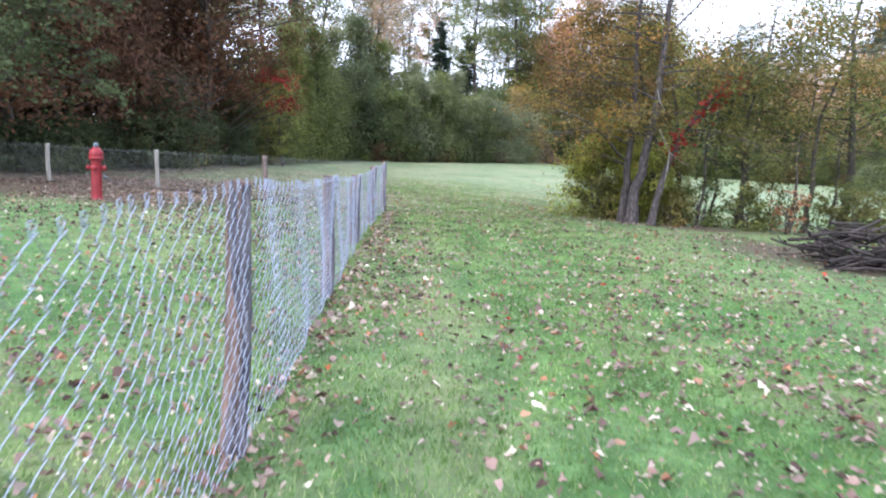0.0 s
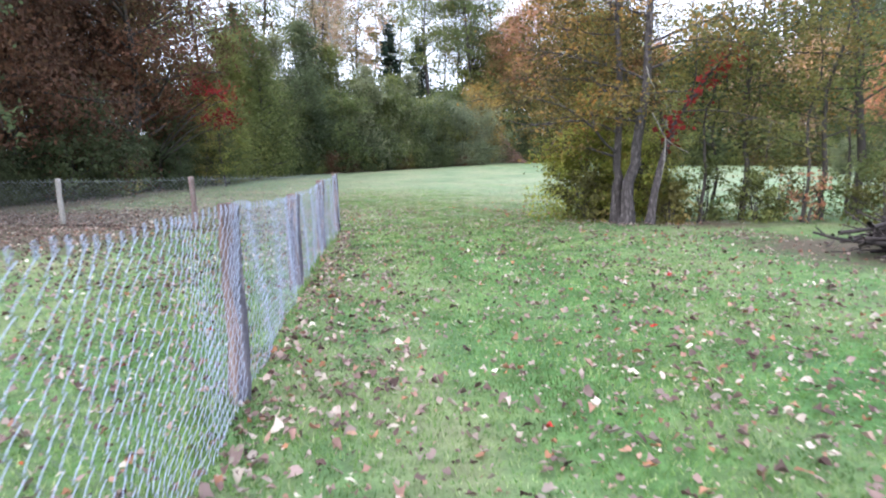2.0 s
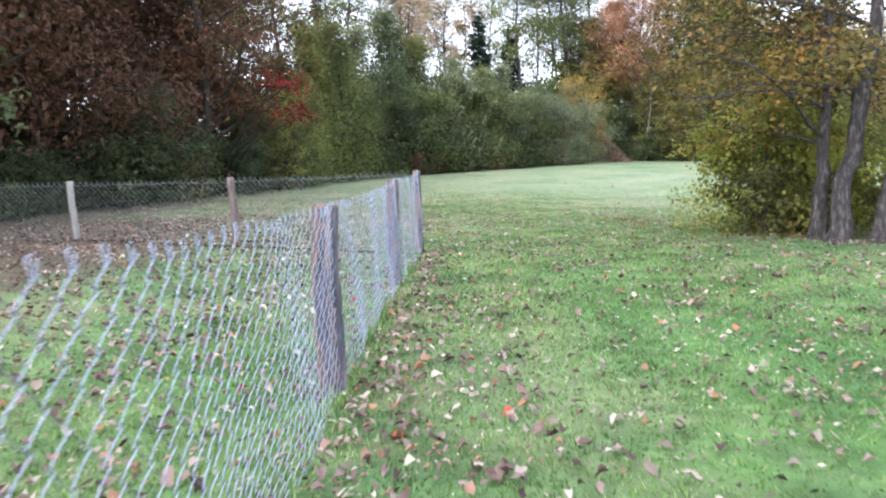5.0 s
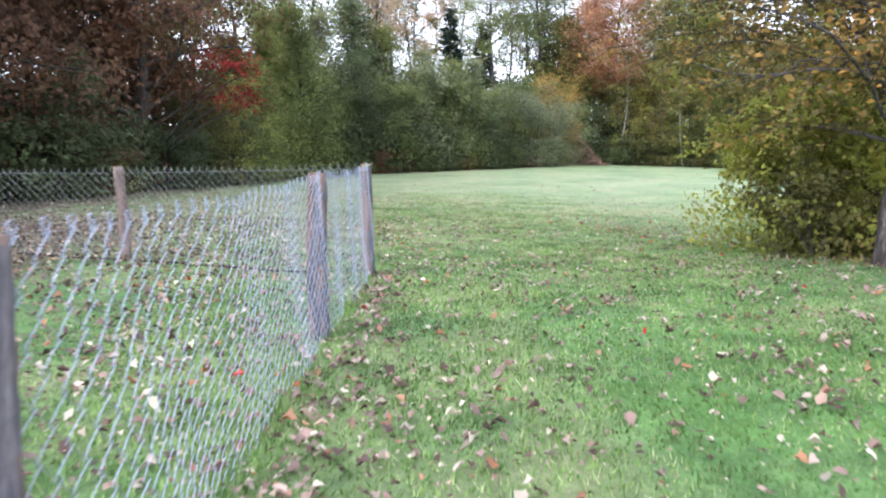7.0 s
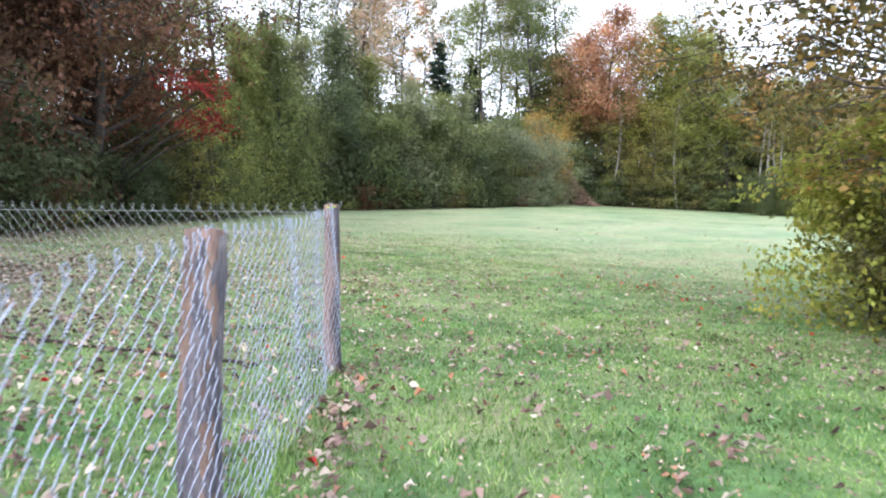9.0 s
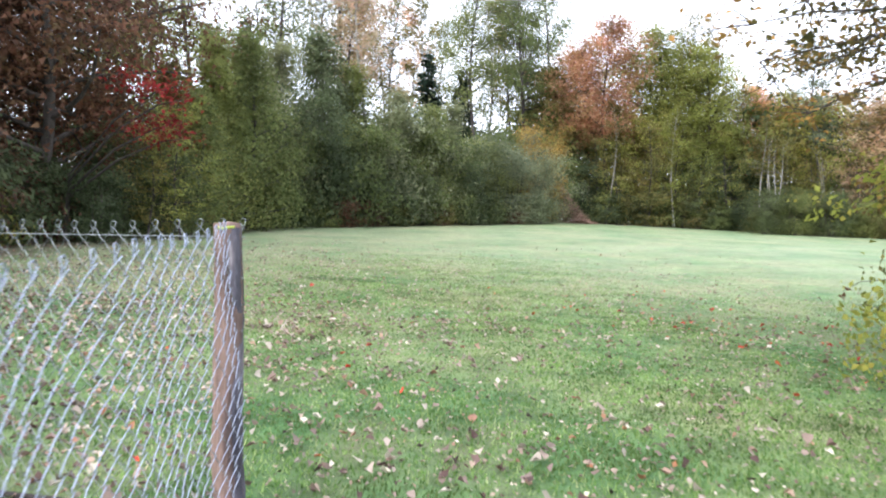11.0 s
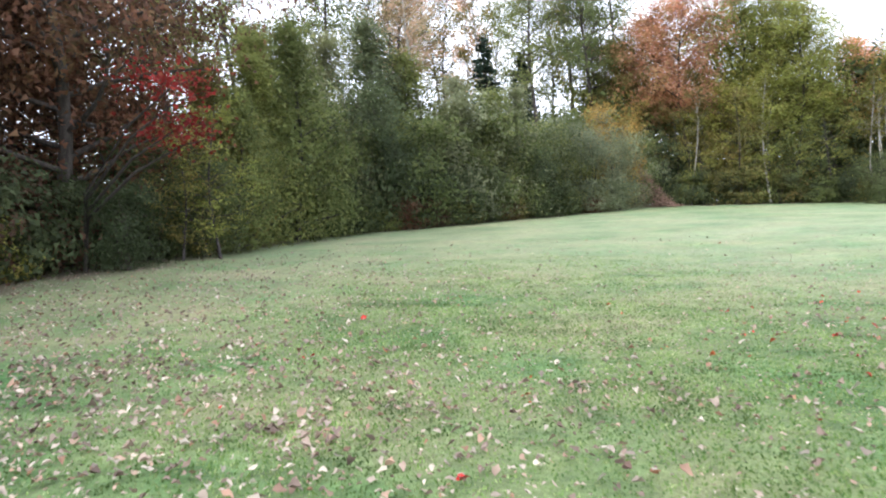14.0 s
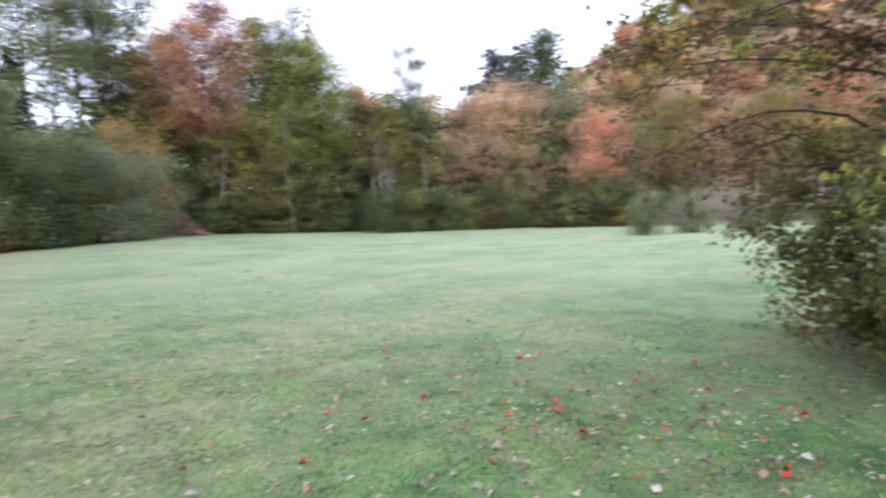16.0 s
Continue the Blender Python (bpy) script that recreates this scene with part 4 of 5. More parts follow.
T_CONE = put(broadleaf("tree", "dense green tree with a tapering crown by the lawn", 114, 8.0, 2.5, 0.03, 0.10, 52, 7500, 0.17, LEAF_WILLOW, BARK, spread=0.2, twigs=1, skirt=0.12, cone=0.85), -5.2, 47.4, 0, 1.36)
T_GLOBE = put(broadleaf("shrub", "large rounded grey-green bush at the edge of the lawn", 115, 5.2, 2.5, 0.03, 0.05, 46, 8200, 0.15, LEAF_GREY, BARK_DARK, stems=8, twigs=0, skirt=0.25), 6.0, 53.4, 0, 1.08)
T_POLE = put(broadleaf("tree", "straight-trunked maple with a high russet crown", 116, 14, 3.1, 0.42, 0.17, 38, 9500, 0.2, LEAF_RUST, BARK_DARK, twigs=1), -14.6, 28.3)
T_LAYER = put(broadleaf("tree", "slender understory tree with level sprays of leaves", 117, 8.0, 2.2, 0.12, 0.07, 26, 1700, 0.17, LEAF_OLIVE, BARK, spread=-0.02, squash=0.6, twigs=1), 16.9, 59.0)
T_BROWN = put(broadleaf("tree", "russet-leaved maple with low spreading branches", 110, 13, 4.6, 0.14, 0.2, 40, 14000, 0.195, LEAF_COPPER, BARK_DARK, twigs=1), -11.0, 31.8, 0, 1.12)


def jit(s):
    return rng.uniform(-s, s)


# russet maples and dark growth behind the fence
for x, y, sc in [(-13.8, 25.5, 1.0), (-13.6, 20.8, 0.95), (-16.5, 17.0, 1.05), (-12.8, 35.5, 0.95)]:
    plant(T_BROWN, x, y, sc, rng.uniform(0, 6), LEAF_COPPER if y > 30 else LEAF_RUST)
for x, y, sc in [(-16.5, 29, 1.15), (-19, 22, 1.1), (-23, 15, 1.2), (-26, 21, 1.3), (-17.5, 24, 1.2), (-19, 33, 1.3), (-24, 31, 1.4), (-15, 33, 1.0), (-30, 16, 1.5), (-16, 40, 1.2), (-27, 27, 1.5), (-22, 19, 1.2), (-34, 22, 1.6)]:
    plant(T_RUSSET, x, y, sc, rng.uniform(0, 6), LEAF_RUST if rng.uniform() < 0.7 else LEAF_DARK)
for x, y, sc in [(-13.9, 23.4, 0.9), (-15.6, 25.8, 1.0), (-14.4, 18.6, 0.95), (-16.8, 21.2, 1.1), (-12.9, 30.6, 0.85), (-17.6, 27.0, 1.0), (-18.4, 18.2, 1.0), (-13.2, 26.2, 0.7)]:
    plant(T_POLE, x, y, sc, rng.uniform(0, 6), LEAF_RUST)
for x, y, sc in [(-16.5, 13.5, 1.0), (-20, 12, 1.2), (-20.5, 17.5, 0.9)]:
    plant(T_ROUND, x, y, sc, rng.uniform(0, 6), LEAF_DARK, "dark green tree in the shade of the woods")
for i in range(26):
    u = i / 25
    x, y = np.interp(u, [0, 0.25, 0.5, 0.75, 1], [-18, -13.6, -12.2, -11.6, -11.2]), np.interp(u, [0, 0.25, 0.5, 0.75, 1], [13.2, 18.6, 24, 30, 36.5])
    plant(T_LOW, x - 0.6 + jit(0.7), y + jit(0.5), rng.uniform(0.7, 1.15), rng.uniform(0, 6), LEAF_DARK)
for i in range(16):
    u = i / 15
    plant(T_THICK, np.interp(u, [0, 1], [-27, -17.5]) + jit(1.5), np.interp(u, [0, 1], [17, 37]) + jit(1.5), rng.uniform(0.7, 1.1), rng.uniform(0, 6), LEAF_DARK)
for x, y, sc, m in [(-9.6, 33.5, 0.75, LEAF_DARK), (-11.4, 29.2, 0.5, LEAF_DARK), (-11.6, 26.6, 0.5, LEAF_RUST), (-12.6, 23.2, 0.45, LEAF_DARK), (-9.9, 37.2, 0.9, LEAF_GREEN), (-14.2, 20.4, 0.4, LEAF_DARK), (-12.0, 28.4, 0.9, LEAF_DARK)]:
    plant(T_SHRUB, x, y, sc, rng.uniform(0, 6), m)
near_tree("dark green-leaved tree hanging over the fence corner", -11.6, 15.2, [(0, 0, -0.1), (0.2, 0, 1.5), (0.3, 0, 3), (0.2, 0.2, 5), (0, 0, 7.5)], 0.16, 51, 6000, 1.5, 0.12, LEAF_DARK, BARK_DARK, 20, 0.36, (1.6, 4.4), (-1.4, 1.0), [(3.7, 0.0, 2.4), (3.5, 0.4, 3.2), (3.6, -0.2, 4.0), (3.4, 0.8, 4.8)])
for k in range(14):
    plant(T_LOW, -10.9 + jit(0.4) + 0.05 * k, 25.5 + 0.95 * k, rng.uniform(0.9, 1.4), rng.uniform(0, 6), [LEAF_DARK, LEAF_DARK, LEAF_RUST][k % 3])
plant(T_LOW, -10.4, 28.3, 0.75, 1.0, LEAF_YELLOW, "yellow-leaved low bush before the dark woods")
plant(T_LOW, -11.6, 26.9, 0.7, 2.0, LEAF_OLIVE, "olive-leaved low bush before the dark woods")
# scarlet spray on the maple's outer boughs
tw = np.random.default_rng(8)


def build_scarlet():
    ends = [((-8.2, 29.5, 4.98), (-5.9, 28.8, 4.1)), ((-7.7, 29.3, 4.5), (-6.0, 28.9, 4.45)), ((-7.5, 29.2, 3.36), (-5.8, 28.8, 3.15)), ((-7.0, 29.0, 3.5), (-5.95, 28.8, 3.5))]
    n = 680
    u, k = tw.uniform(0, 1, (n, 1)) ** 0.62, tw.integers(0, 4, n)
    c = np.array([e[0] for e in ends])[k] * (1 - u) + np.array([e[1] for e in ends])[k] * u + tw.normal(0, 1, (n, 3)) * tw.uniform(0.5, 2.1, (n, 1)) * np.array([0.2, 0.35, 0.13])
    c0 = np.array([e[1] for e in ends])
    root = thing("tree", "slender scarlet-leaved branch maple before the woods", "tree", -9.4, 30.0)
    base = np.array([-9.4, 30.0, float(ground_z(-9.4, 30.0))])
    wood = []
    for k in range(4):
        e = c0[k] - base
        p = np.array([[0, 0, -0.1], [0.2, -0.1, e[2] * 0.45], e * [0.45, 0.45, 0.8], e * [0.8, 0.8, 0.97], e])
        wood.append(tube(p, [0.05, 0.04, 0.03, 0.018, 0.006], 6))
    v, f = join(wood)
    smooth(mesh_ob("trunk", v, f, BARK_DARK, root))
    v, f = leaves(c - base, 0.12, tw, 0.6, 0.7)
    mesh_ob("crown", v, f, LEAF_SCARLET, root)


build_scarlet()

# yellow-olive growth below the scarlet boughs
for x, y, sc, m, tall in [(-8.6, 30.4, 0.45, LEAF_DARK, 1.0), (-8.0, 33.6, 0.5, LEAF_DARK, 1.2)]:
    plant(T_SHRUB, x, y, sc, rng.uniform(0, 6), m, "young yellow-olive shrub before the maples", tall=tall)
for x, y, sc, m in [(-7.3, 32.6, 0.56, LEAF_YELLOW), (-8.0, 32.2, 0.45, LEAF_OLIVE)]:
    plant(T_LAYER, x, y, sc, rng.uniform(0, 6), m, "slim sapling with sparse yellow leaves before the maples")
# belt of shrubs and tapering young trees along the back of the lawn
for x, y, sc, m, tall in [(-7.6, 35.4, 0.5, LEAF_GREEN, 1.0), (-7.0, 40.0, 0.74, LEAF_GREEN, 1.1), (-7.9, 38.0, 0.66, LEAF_GREEN, 1.0), (-8.6, 41.0, 0.8, LEAF_GREEN, 1.0), (-6.7, 45.6, 0.9, LEAF_GREY, 1.0), (-9.4, 43.5, 0.9, LEAF_GREEN, 1.0), (-3.5, 48.4, 0.85, LEAF_GREEN, 1.0), (-8.8, 36.4, 0.62, LEAF_OLIVE, 1.0), (-1.0, 48.6, 0.72, LEAF_GREY, 1.0), (0.9, 49.6, 0.66, LEAF_GREEN, 1.0), (2.2, 51.0, 0.7, LEAF_GREY, 1.0)]:
    plant(T_CONE, x, y, sc, rng.uniform(0, 6), m, tall=tall)
for x, y, sc, m, tall in [(-5.4, 44.8, 1.15, LEAF_DARK, 1.3), (-6.5, 42.6, 0.9, LEAF_GREEN, 1.1), (-3.9, 45.2, 0.85, LEAF_DARK, 1.2), (-2.2, 46.4, 1.08, LEAF_GREEN, 1.05), (-0.5, 48.2, 1.1, LEAF_GREY, 1.3), (1.2, 49.2, 1.0, LEAF_GREEN, 1.2), (2.6, 50.2, 0.82, LEAF_DARK, 1.0), (3.3, 51.6, 0.95, LEAF_DARK, 1.1), (-1.4, 47.0, 0.7, LEAF_DARK, 1.0), (0.4, 48.2, 0.62, LEAF_DARK, 1.0), (-8.3, 39.5, 0.8, LEAF_DARK, 1.0), (-9.6, 38.2, 0.9, LEAF_DARK, 1.0), (4.6, 55.2, 1.0, LEAF_GREEN, 1.2), (8.8, 58.6, 0.95, LEAF_ORANGE, 1.6), (10.4, 59.0, 0.9, LEAF_GREEN, 1.1), (12.4, 59.8, 0.85, LEAF_DARK, 1.1)]:
    plant(T_SHRUB, x, y, sc, rng.uniform(0, 6), m, tall=tall)
plant(T_GLOBE, 8.0, 54.8, 0.82, 2.0, LEAF_GREY)
plant(T_GLOBE, 4.2, 52.6, 0.7, 4.0, LEAF_GREEN)
belt_x, belt_y = [-10.6, -7.4, -2.6, 4, 9.0], [36.5, 41.6, 45.2, 50.4, 55.8]
for i in range(24):
    u = 4 * (i + jit(0.3)) / 23.5
    x, y = np.interp(u, range(5), belt_x), np.interp(u, range(5), belt_y)
    plant(T_LOW, x + jit(0.5), y + jit(0.4), rng.uniform(0.45, 0.9), rng.uniform(0, 6), [LEAF_DARK, LEAF_GREEN, LEAF_DARK, LEAF_OLIVE, LEAF_DARK, LEAF_RUST][rng.integers(0, 6)])
    if i % 2 == 0:
        plant(T_THICK, x + jit(1) - 1.8, y + jit(1) + 5.2, rng.uniform(1.1, 1.5), rng.uniform(0, 6), [LEAF_DARK, LEAF_GREEN][rng.integers(0, 2)])
# dark growth that closes the woods behind
for k in range(20):
    x = -28 + 4.0 * k
    low = 1.45 if -9 < x < 12 else 1.75
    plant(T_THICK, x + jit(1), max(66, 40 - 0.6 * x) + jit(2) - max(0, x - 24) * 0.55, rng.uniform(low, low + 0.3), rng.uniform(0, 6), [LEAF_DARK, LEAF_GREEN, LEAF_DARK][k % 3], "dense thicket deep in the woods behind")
for k in range(15):
    x = 9.5 + 2.5 * k
    plant(T_THICK, x + jit(0.8), 64.5 - max(0, x - 20) * 0.42 + jit(0.8), rng.uniform(1.35, 1.75), rng.uniform(0, 6), [LEAF_GREEN, LEAF_OLIVE, LEAF_DARK, LEAF_OLIVE][k % 4], "dense thicket deep in the woods behind", tall=1.15)
plant(T_SPRUCE, 3.75, 64, 0.92, 1.0)
plant(T_SPRUCE, -12, 60, 1.1, 2.0)
T_BIRCH = put(broadleaf("tree", "pale-trunked birch with a thin pinkish crown", 111, 17, 2.0, 0.5, 0.13, 22, 1500, 0.25, LEAF_HAZED_SALMON, BARK_PALE), -2.9, 49.6)
plant(T_BIRCH, 0.2, 66, 1.1, 1.2, LEAF_OLIVE, "pale-trunked birch with a thin olive crown")
plant(T_BIRCH, -0.5, 66.5, 1.05, 3.2, LEAF_HAZED_SALMON)
# level sprays of yellow leaves on slim trunks, dark woods behind them
for x, y, sc, m in [(13.4, 60.4, 0.85, LEAF_OLIVE), (14.9, 59.6, 0.8, LEAF_YELLOW), (18.3, 59.2, 0.8, LEAF_GREEN), (19.3, 59.4, 1.15, LEAF_YELLOW), (20.6, 58.4, 0.7, LEAF_GREEN), (22.6, 58.6, 0.9, LEAF_YELLOW), (23.6, 59.8, 0.95, LEAF_OLIVE), (15.9, 61.8, 1.05, LEAF_OLIVE), (17.7, 61.4, 1.1, LEAF_YELLOW), (26.4, 57.4, 0.9, LEAF_OLIVE), (28.2, 57.2, 0.8, LEAF_YELLOW), (30.2, 55.4, 0.9, LEAF_HAZED_SALMON), (33.2, 53.8, 0.8, LEAF_HAZED_SALMON), (35.4, 52.6, 0.8, LEAF_HAZED_SALMON)]:
    plant(T_LAYER, x, y, sc, rng.uniform(0, 6), m)
for x, y, sc, m in [(14.2, 59.4, 0.55, LEAF_OLIVE), (18.9, 58.7, 0.55, LEAF_YELLOW), (24.4, 56.8, 0.5, LEAF_OLIVE)]:
    plant(T_BIRCH, x, y, sc, rng.uniform(0, 6), m, "slender pale-trunked birch with yellow-green leaves")
for x, y, sc, m, t in [(14.8, 61.2, 1.12, LEAF_CORAL, "coral-red maple on a straight grey trunk"), (12.6, 63.4, 0.98, LEAF_CORAL, "coral-red maple on a straight grey trunk"), (18.9, 63.4, 1.12, LEAF_YELLOW, "yellow-green maple on a straight trunk"), (21.3, 60.4, 0.98, LEAF_YELLOW, "yellow-green maple on a straight trunk"), (26.1, 62.0, 0.8, LEAF_CORAL, "red-brown maple on a straight trunk"), (10.6, 62.4, 0.85, LEAF_OLIVE, "olive-leaved maple on a straight trunk")]:
    plant(T_POLE, x, y, sc, rng.uniform(0, 6), m, t)
# tall thin trees behind, with sky between them
for x, y, sc, m in [(-16, 46, 1.0, LEAF_GREEN), (-13, 50, 1.0, LEAF_GREEN), (-9, 55, 1.05, LEAF_GREEN), (-6, 58, 1.0, LEAF_OLIVE), (5.2, 63, 1.05, LEAF_GREEN), (8, 64, 1.05, LEAF_GREEN), (10.2, 67, 1.1, LEAF_GREEN), (-20, 42, 1.1, LEAF_OLIVE), (-23, 36, 1.1, LEAF_RUST), (-18, 56, 1.2, LEAF_GREEN), (21.3, 62.6, 0.86, LEAF_OLIVE), (28.9, 58.4, 0.72, LEAF_GREY)]:
    plant(T_TALL, x, y, sc, rng.uniform(0, 6), m)
for x, y, sc, m in [(-7, 64, 1, LEAF_GREY), (-4.5, 66, 1.0, LEAF_HAZED_SALMON), (-3, 70, 0.9, LEAF_OLIVE), (6.5, 72, 1, LEAF_GREY), (-13, 66, 1, LEAF_GREEN), (-4, 55, 0.9, LEAF_HAZED_SALMON), (-1.6, 69, 0.95, LEAF_OLIVE), (9, 75, 1.05, LEAF_GREEN), (12, 74, 1.0, LEAF_GREEN), (-6.2, 72, 1.0, LEAF_GREY), (7.4, 68, 0.95, LEAF_OLIVE), (9, 66, 0.9, LEAF_GREY), (5.2, 73, 0.95, LEAF_GREEN)]:
    plant(T_THIN, x, y, sc, rng.uniform(0, 6), m)
# autumn trees right of the brown mound
AUTUMN = {"hazed_salmon_leaves": "salmon-pink autumn maple behind the field, paled by painted haze", "orange_leaves": "orange-leaved autumn maple behind the field", "coral_leaves": "coral-red autumn maple behind the field", "yellow_green_leaves": "yellow-green autumn tree behind the field"}
for x, y, sc, m in [(16.6, 64.8, 1.2, LEAF_YELLOW), (22.4, 63.0, 1.05, LEAF_YELLOW), (24.8, 61.4, 0.92, LEAF_YELLOW), (27.4, 60.4, 0.9, LEAF_YELLOW), (29.6, 58.6, 0.85, LEAF_YELLOW), (31.5, 60.5, 0.95, LEAF_HAZED_SALMON), (20.4, 66, 1.25, LEAF_YELLOW), (31.9, 56.6, 0.82, LEAF_HAZED_SALMON), (34.3, 57.0, 0.92, LEAF_HAZED_SALMON), (37, 57.5, 1.0, LEAF_HAZED_SALMON), (40.2, 57.5, 1.0, LEAF_HAZED_SALMON), (41, 52.5, 0.72, LEAF_HAZED_SALMON), (37.8, 48.6, 0.72, LEAF_CORAL), (44, 51, 0.8, LEAF_HAZED_SALMON), (50.5, 54.5, 1.12, LEAF_ORANGE), (54.5, 54.5, 1.1, LEAF_HAZED_SALMON), (48.6, 48, 0.88, LEAF_OLIVE), (50.5, 44.5, 0.85, LEAF_HAZED_SALMON), (47, 40, 0.8, LEAF_OLIVE), (51, 38, 0.95, LEAF_CORAL), (50, 30, 0.95, LEAF_ORANGE), (48, 22, 0.95, LEAF_OLIVE), (50, 14, 1.0, LEAF_CORAL), (48, 6, 1.0, LEAF_YELLOW), (50, -2, 1.1, LEAF_OLIVE)]:
    plant(T_ROUND, x, y, sc, rng.uniform(0, 6), m, AUTUMN.get(m.name, "green and brown autumn tree"))
plant(T_SNAG, 28.3, 56.4, 0.88, 2.0)
for x, y, sc, m in [(22.8, 53.6, 0.66, LEAF_DARK), (24.6, 53.4, 0.6, LEAF_GREEN), (26.6, 52.6, 0.64, LEAF_DARK), (28.4, 52.0, 0.5, LEAF_GREEN)]:
    plant(T_SHRUB, x, y, sc, rng.uniform(0, 6), m)
plant(T_CONE, 31.8, 50.2, 0.4, 1.0, LEAF_GREEN, "small dense green cone-shaped tree by the field")
for x, y, sc, m in [(30.2, 51.6, 1.1, LEAF_RUST), (33.0, 48.6, 0.7, LEAF_RUST), (34.4, 47.2, 0.6, LEAF_OLIVE), (29.3, 51.4, 0.9, LEAF_OLIVE)]:
    plant(T_LOW, x, y, sc, rng.uniform(0, 6), m, "low brown brush at the edge of the field")
plant(T_CONE, 46.8, 61.5, 1.75, 3.0, LEAF_WILLOW, "tall pale grey-green tree behind the field")
for i in range(30):
    u = i / 29
    x, y = np.interp(u, [0, 0.25, 0.5, 0.75, 1], [13.5, 20.5, 26, 32, 37.5]), np.interp(u, [0, 0.25, 0.5, 0.75, 1], [59.8, 58.6, 55, 51, 44])
    plant(T_LOW, x + jit(0.6), y + jit(0.6), rng.uniform(0.8, 1.5), rng.uniform(0, 6), [LEAF_DARK, LEAF_GREEN, LEAF_DARK, LEAF_OLIVE][i % 4])
    if i % 2:
        plant(T_THICK, x + 1 + jit(1), y + 2.4 + jit(1), rng.uniform(0.55, 0.85), rng.uniform(0, 6), [LEAF_DARK, LEAF_GREEN][rng.integers(0, 2)])
for i in range(9):
    plant(T_THICK, 42 + jit(2), 38 - 5 * i, rng.uniform(0.6, 0.9), rng.uniform(0, 6), [LEAF_DARK, LEAF_GREY, LEAF_OLIVE][i % 3])
plant(T_GLOBE, 25.7, 35.8, 0.36, 1.0, LEAF_WILLOW, "rounded grey-green willow bush on the field")
plant(T_GLOBE, 27.6, 34.6, 0.38, 2.2, LEAF_WILLOW, "rounded grey-green willow bush on the field")
plant(T_GLOBE, 29.8, 33.0, 0.36, 3.2, LEAF_WILLOW, "rounded grey-green willow bush on the field")
plant(T_PINE, 55.5, 74, 1.05, 2.0)
plant(T_PINE, 41.0, 52.4, 0.44, 4.0)
# hillside
for i in range(100):
    turn_to, far_off = radians(rng.uniform(46, 76)), rng.uniform(84, 185)
    plant(T_FAR, far_off * math.sin(turn_to), 17 + far_off * math.cos(turn_to), rng.uniform(0.8, 1.2), rng.uniform(0, 6), [LEAF_HAZED_SALMON, LEAF_ORANGE, LEAF_HAZED_SALMON, LEAF_CORAL, LEAF_OLIVE, LEAF_HAZED_SALMON, LEAF_YELLOW][rng.integers(0, 7)])


# ---- brown mound of dry brush ----
def build_mound(x, y):
    r = np.random.default_rng(31)
    c = np.c_[-1.3 + 2.5 * r.uniform(0, 1, 2200) ** 1.2, r.normal(0, 0.5, 2200), np.zeros(2200)]
    c[:, 2] = r.uniform(0, 1, 2200) * np.clip(1.25 * (1.0 - c[:, 0]), 0.08, 2.8)
    v, f = leaves(c, 0.22, r, 0.1, 0.15)
    ob = mesh_ob("brush_mound", v, f, DRY)
    ob.location = (x, y, float(ground_z(x, y)))
    tagged(ob, "heap of dry reddish-brown brush by the shrubs", "brush pile")


DRY = leafy("dry_brush", [(0.16, 0.09, 0.07), (0.28, 0.17, 0.13), (0.36, 0.23, 0.18)], 0.05)
build_mound(11.3, 57.0)


# ---- grass and fallen leaves ----
def build_grass():
    r = np.random.default_rng(2)
    n1, n2, n3, n4 = 300000, 110000, 60000, 60000
    x = np.concatenate([r.uniform(-2.6, 3.6, n1) + r.normal(0, 0.7, n1), r.normal(0.8, 4.2, n2), r.normal(1.5, 7, n3), r.uniform(-4, 8.5, n4)])
    y = np.concatenate([r.uniform(-1.5, 30, n1), r.uniform(0, 32, n2), r.uniform(4, 40, n3), r.uniform(15, 24, n4)])
    keep = bare(x, y) < r.uniform(0.1, 0.5, len(x))
    patch = np.sin(x * 1.7 + 2 * np.sin(y * 0.8)) * np.sin(y * 1.3 + x) * 0.5 + 0.5
    keep &= r.uniform(0, 1, len(x)) < 0.72 + 0.33 * patch
    keep &= r.uniform(0, 1, len(x)) < (1 - 0.9 * step(20, 32, y)) * (1 - step(30, 40, y))
    x, y, patch = x[keep], y[keep], patch[keep]
    n = len(x)
    z = ground_z(x, y) - 0.004
    fence = np.exp(-((x + 0.95) / 0.1) ** 2) * (y < 14.7)
    h = r.uniform(0.018, 0.05, n) * (0.8 + 0.4 * patch) * (1 + 1.6 * fence) * (1 - 0.42 * step(12, 19, y))
    w = r.uniform(0.0022, 0.0055, n) * (1 + 0.035 * np.maximum(y, 0))
    a = r.uniform(0, 6.28, n)
    lean = r.uniform(0.2, 1.1, n) * h
    b = a + r.normal(1.57, 0.6, n)
    p = np.c_[x, y, z]
    s = np.c_[np.cos(a), np.sin(a), np.zeros(n)] * w[:, None]
    tip = p + np.c_[np.cos(b) * lean, np.sin(b) * lean, h]
    verts = np.stack([p - s, p + s, tip], 1).reshape(-1, 3)
    ob = mesh_ob("grass", verts, np.arange(3 * n).reshape(-1, 3), GRASS)
    tagged(ob, "short mown green grass blades on the lawn", "grass", kind="stuff")


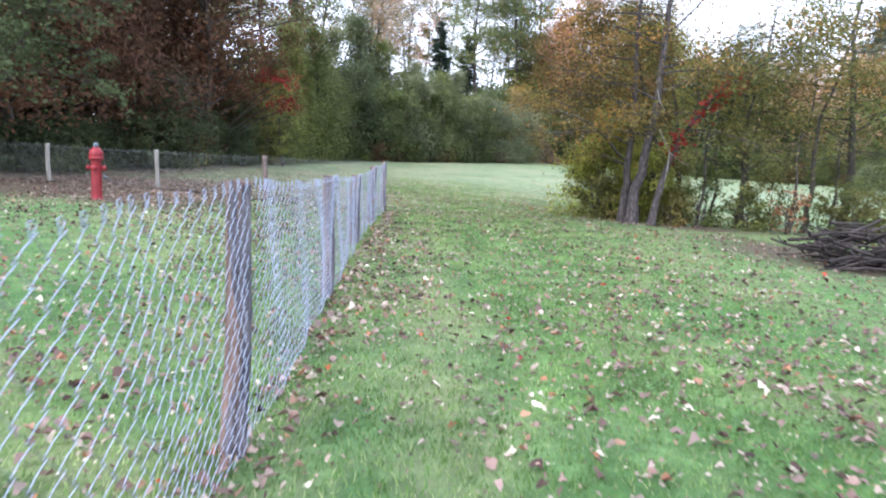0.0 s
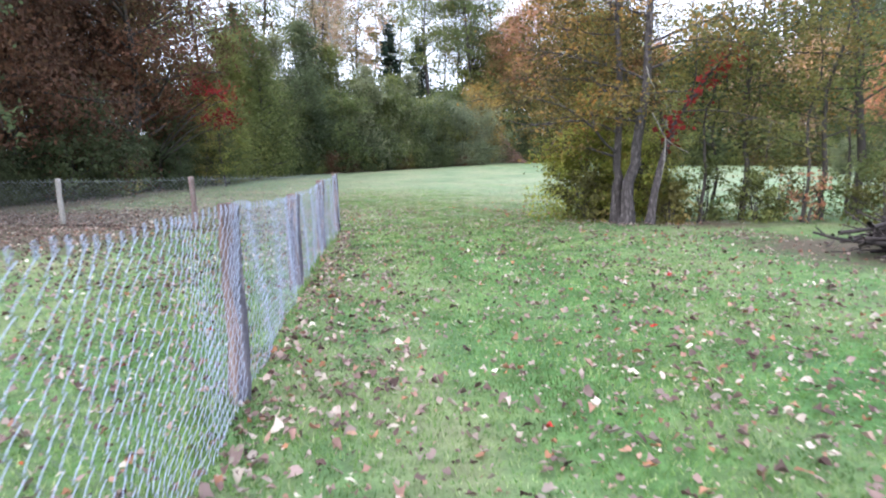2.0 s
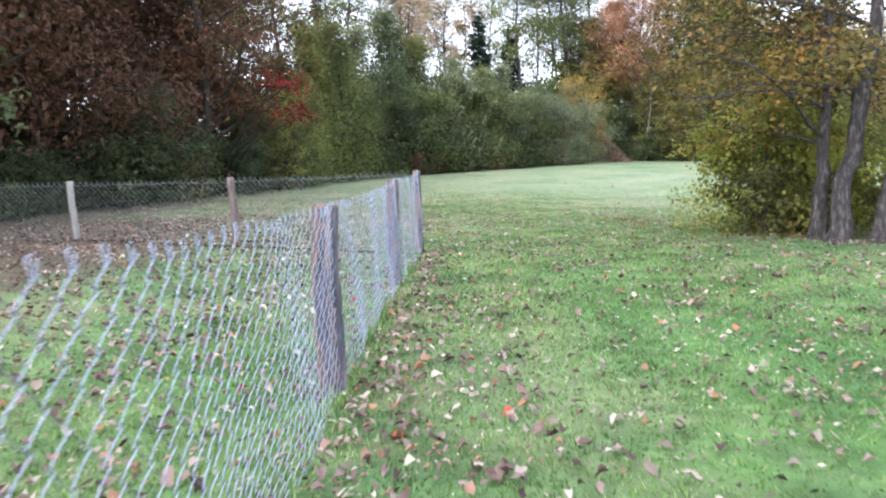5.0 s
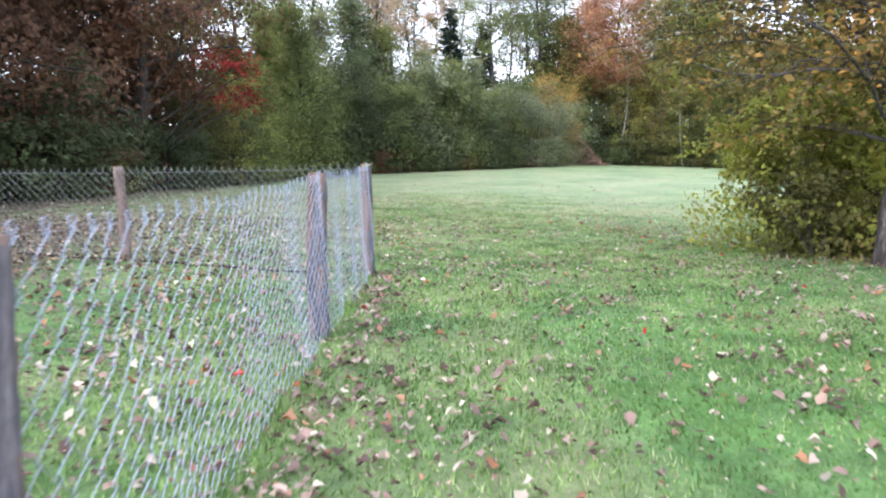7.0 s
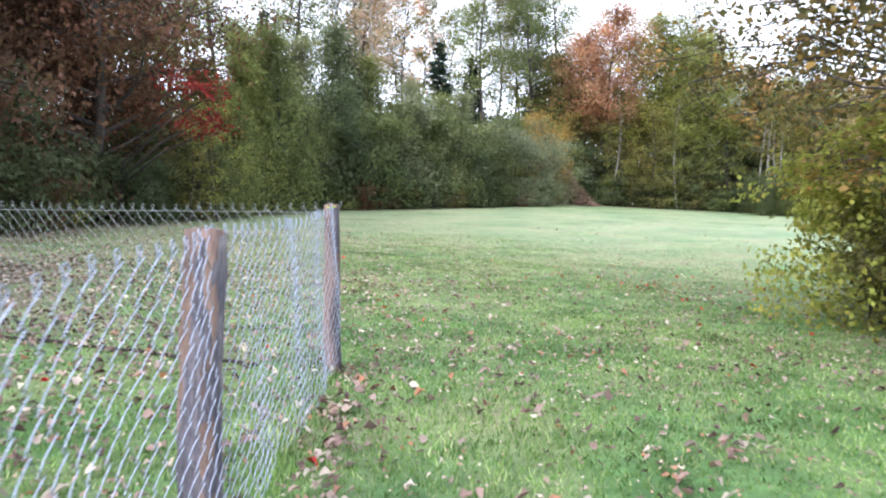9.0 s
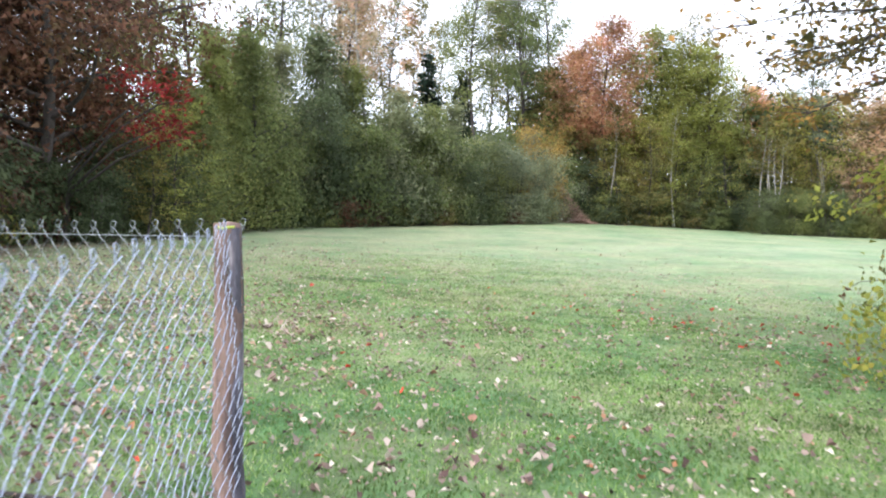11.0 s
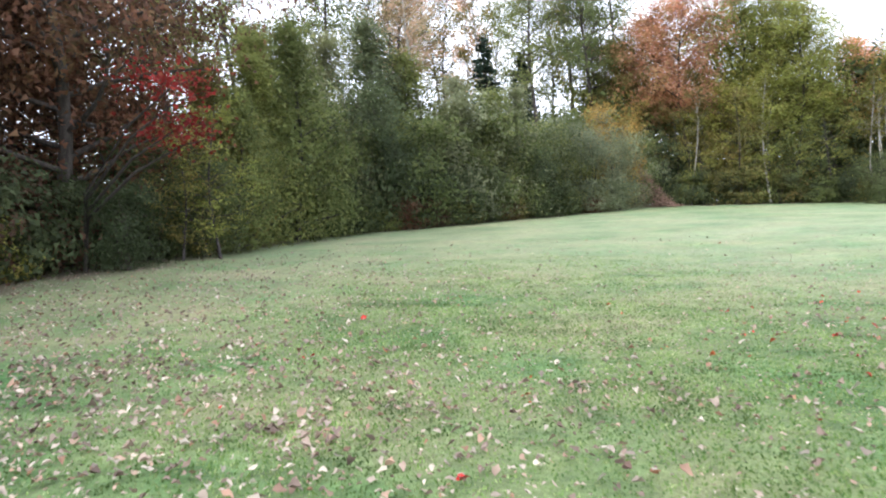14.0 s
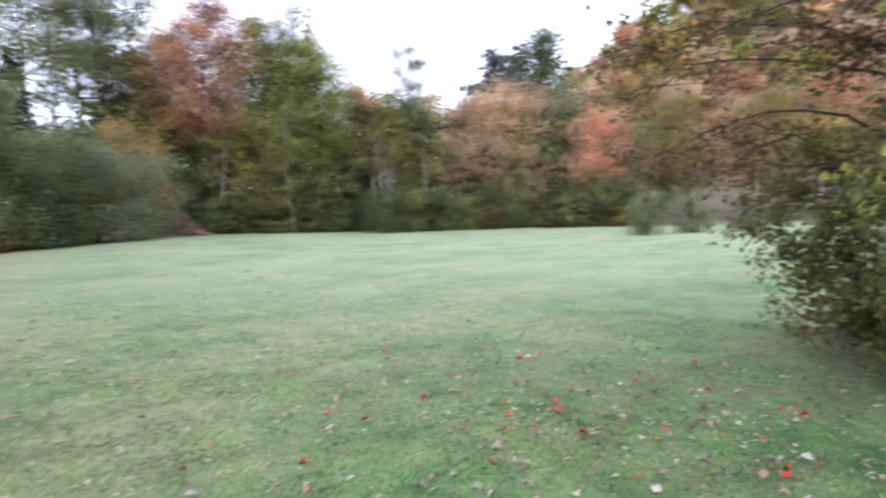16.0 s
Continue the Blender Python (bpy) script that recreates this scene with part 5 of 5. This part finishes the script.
def fallen(name, label, x, y, seed, mat, lo=0.014, hi=0.045):
    """Dry lobed leaves lying on the grass, curled at the rim."""
    r = np.random.default_rng(seed)
    k = bare(x, y) < 0.62
    x, y = x[k], y[k]
    n = len(x)
    ang = np.linspace(0, 2 * np.pi, 10)[:-1]
    rad = np.array([1.08, 0.76, 0.98, 0.78, 0.82, 0.62, 0.76, 0.98, 0.78])
    ring = np.c_[np.cos(ang) * rad, np.sin(ang) * rad * 0.85, np.zeros(9)]
    size = lo + (hi - lo) * r.uniform(0, 1, n) ** 1.5
    curl = r.uniform(0.1, 1.2, n)
    pts = np.zeros((n, 10, 3))
    pts[:, 1:] = ring * r.uniform(0.8, 1.2, (n, 9, 1))
    pts[:, 1:, 2] = curl[:, None] * (np.abs(ring[:, 1]) ** 1.3)[None] + r.normal(0, 0.13, (n, 9)) + r.uniform(-0.3, 0.35, n)[:, None] * (ring[:, 0] ** 2)[None]
    narrow = r.uniform(0.45, 1, n)
    pts[:, :, 1] *= narrow[:, None]
    yaw, tip, roll = r.uniform(0, 6.28, n), np.clip(r.normal(0, 0.3, n), -0.7, 0.7), np.clip(r.normal(0, 0.35, n), -0.7, 0.7)
    q = pts.copy()
    q[:, :, 2] += pts[:, :, 0] * np.tan(tip)[:, None] + pts[:, :, 1] * np.tan(roll)[:, None]
    c, s = np.cos(yaw)[:, None], np.sin(yaw)[:, None]
    out = np.stack([q[:, :, 0] * c - q[:, :, 1] * s, q[:, :, 0] * s + q[:, :, 1] * c, q[:, :, 2]], -1) * size[:, None, None]
    out += np.stack([x, y, ground_z(x, y) + r.uniform(0.02, 0.04, n)], -1)[:, None]
    j = np.arange(9)
    tri = np.stack([np.zeros(9, int), 1 + j, 1 + (j + 1) % 9], -1)
    faces = (tri[None] + (np.arange(n) * 10)[:, None, None]).reshape(-1, 3)
    ob = mesh_ob(name, out.reshape(-1, 3), faces, mat)
    tagged(ob, label, "fallen leaves", kind="stuff")


def build_fallen():
    r = np.random.default_rng(4)
    def zone(n, x0, x1, y0, y1):
        return r.uniform(x0, x1, n), r.uniform(y0, y1, n)

    def drift(n, x0, sx, y0, sy):
        return r.normal(x0, sx, n), r.normal(y0, sy, n)

    spots = [zone(4800, -3, 7, -1.5, 16), (r.normal(-0.72, 0.13, 1300), r.uniform(-1, 14.6, 1300)), zone(6500, -9, -1, 1, 16), drift(6500, -6.5, 3.2, 23, 4.5), zone(1300, -6, 10, 14, 34),
             drift(2600, 2.8, 1.5, 3.5, 3.4), drift(700, 4, 1.3, 20.5, 2.2), zone(500, -0.6, 0.2, 3, 11), drift(4200, -4.8, 2.4, 18.8, 2.6), drift(260, 6.3, 0.5, 11.7, 0.45), drift(1500, -2, 1.6, 18.5, 2)]
    heart = zone(420, -2.5, 6, -1.2, 20)
    pick = r.integers(0, 420, 3000)
    spots.append((heart[0][pick] + r.normal(0, 0.13, 3000), heart[1][pick] + r.normal(0, 0.13, 3000)))
    xs, ys = [a for a, b in spots], [b for a, b in spots]
    x, y = np.concatenate(xs), np.concatenate(ys)
    open_field = y + r.normal(0, 1.5, len(y)) > 15.5
    fallen("fallen_leaves", "scattered dry tan and brown maple leaves on the grass", x[~open_field], y[~open_field], 6, FALLEN)
    fallen("fallen_leaves", "scattered pale dry maple leaves on the open lawn", x[open_field], y[open_field], 8, FALLEN_PALE, 0.013, 0.04)
    x, y = np.concatenate([r.uniform(-12, -2.2, 5200), r.uniform(-11, -3, 3000)]), np.concatenate([r.uniform(8.5, 16.5, 5200), r.uniform(15, 21, 3000)])
    fallen("fallen_leaves", "dull brown leaf litter along the fence by the woods", x, y, 14, FALLEN_DULL)
    x, y = zone(9000, -3, 6, -1.5, 15)
    fallen("fallen_leaves", "small dry leaf fragments among the grass", x, y, 9, FALLEN_PALE, 0.006, 0.017)
    x, y = zone(14000, -7, 8, 14, 28)
    fallen("fallen_leaves", "small pale leaf fragments on the open lawn", x, y, 10, FALLEN_PALE, 0.007, 0.02)
    x, y = zone(1800, -3, 6, -1.5, 18)
    fallen("fallen_leaves", "small dark brown leaf fragments in the grass", x, y, 12, FALLEN_BROWN, 0.008, 0.026)
    xs = [r.uniform(-3, 6, 130), r.normal(3.8, 0.9, 70)]
    ys = [r.uniform(-1, 24, 130), r.normal(20.8, 1.2, 70)]
    fallen("fallen_leaves", "scattered red maple leaves on the grass", np.concatenate(xs), np.concatenate(ys), 7, FALLEN_RED)


build_grass()
build_fallen()
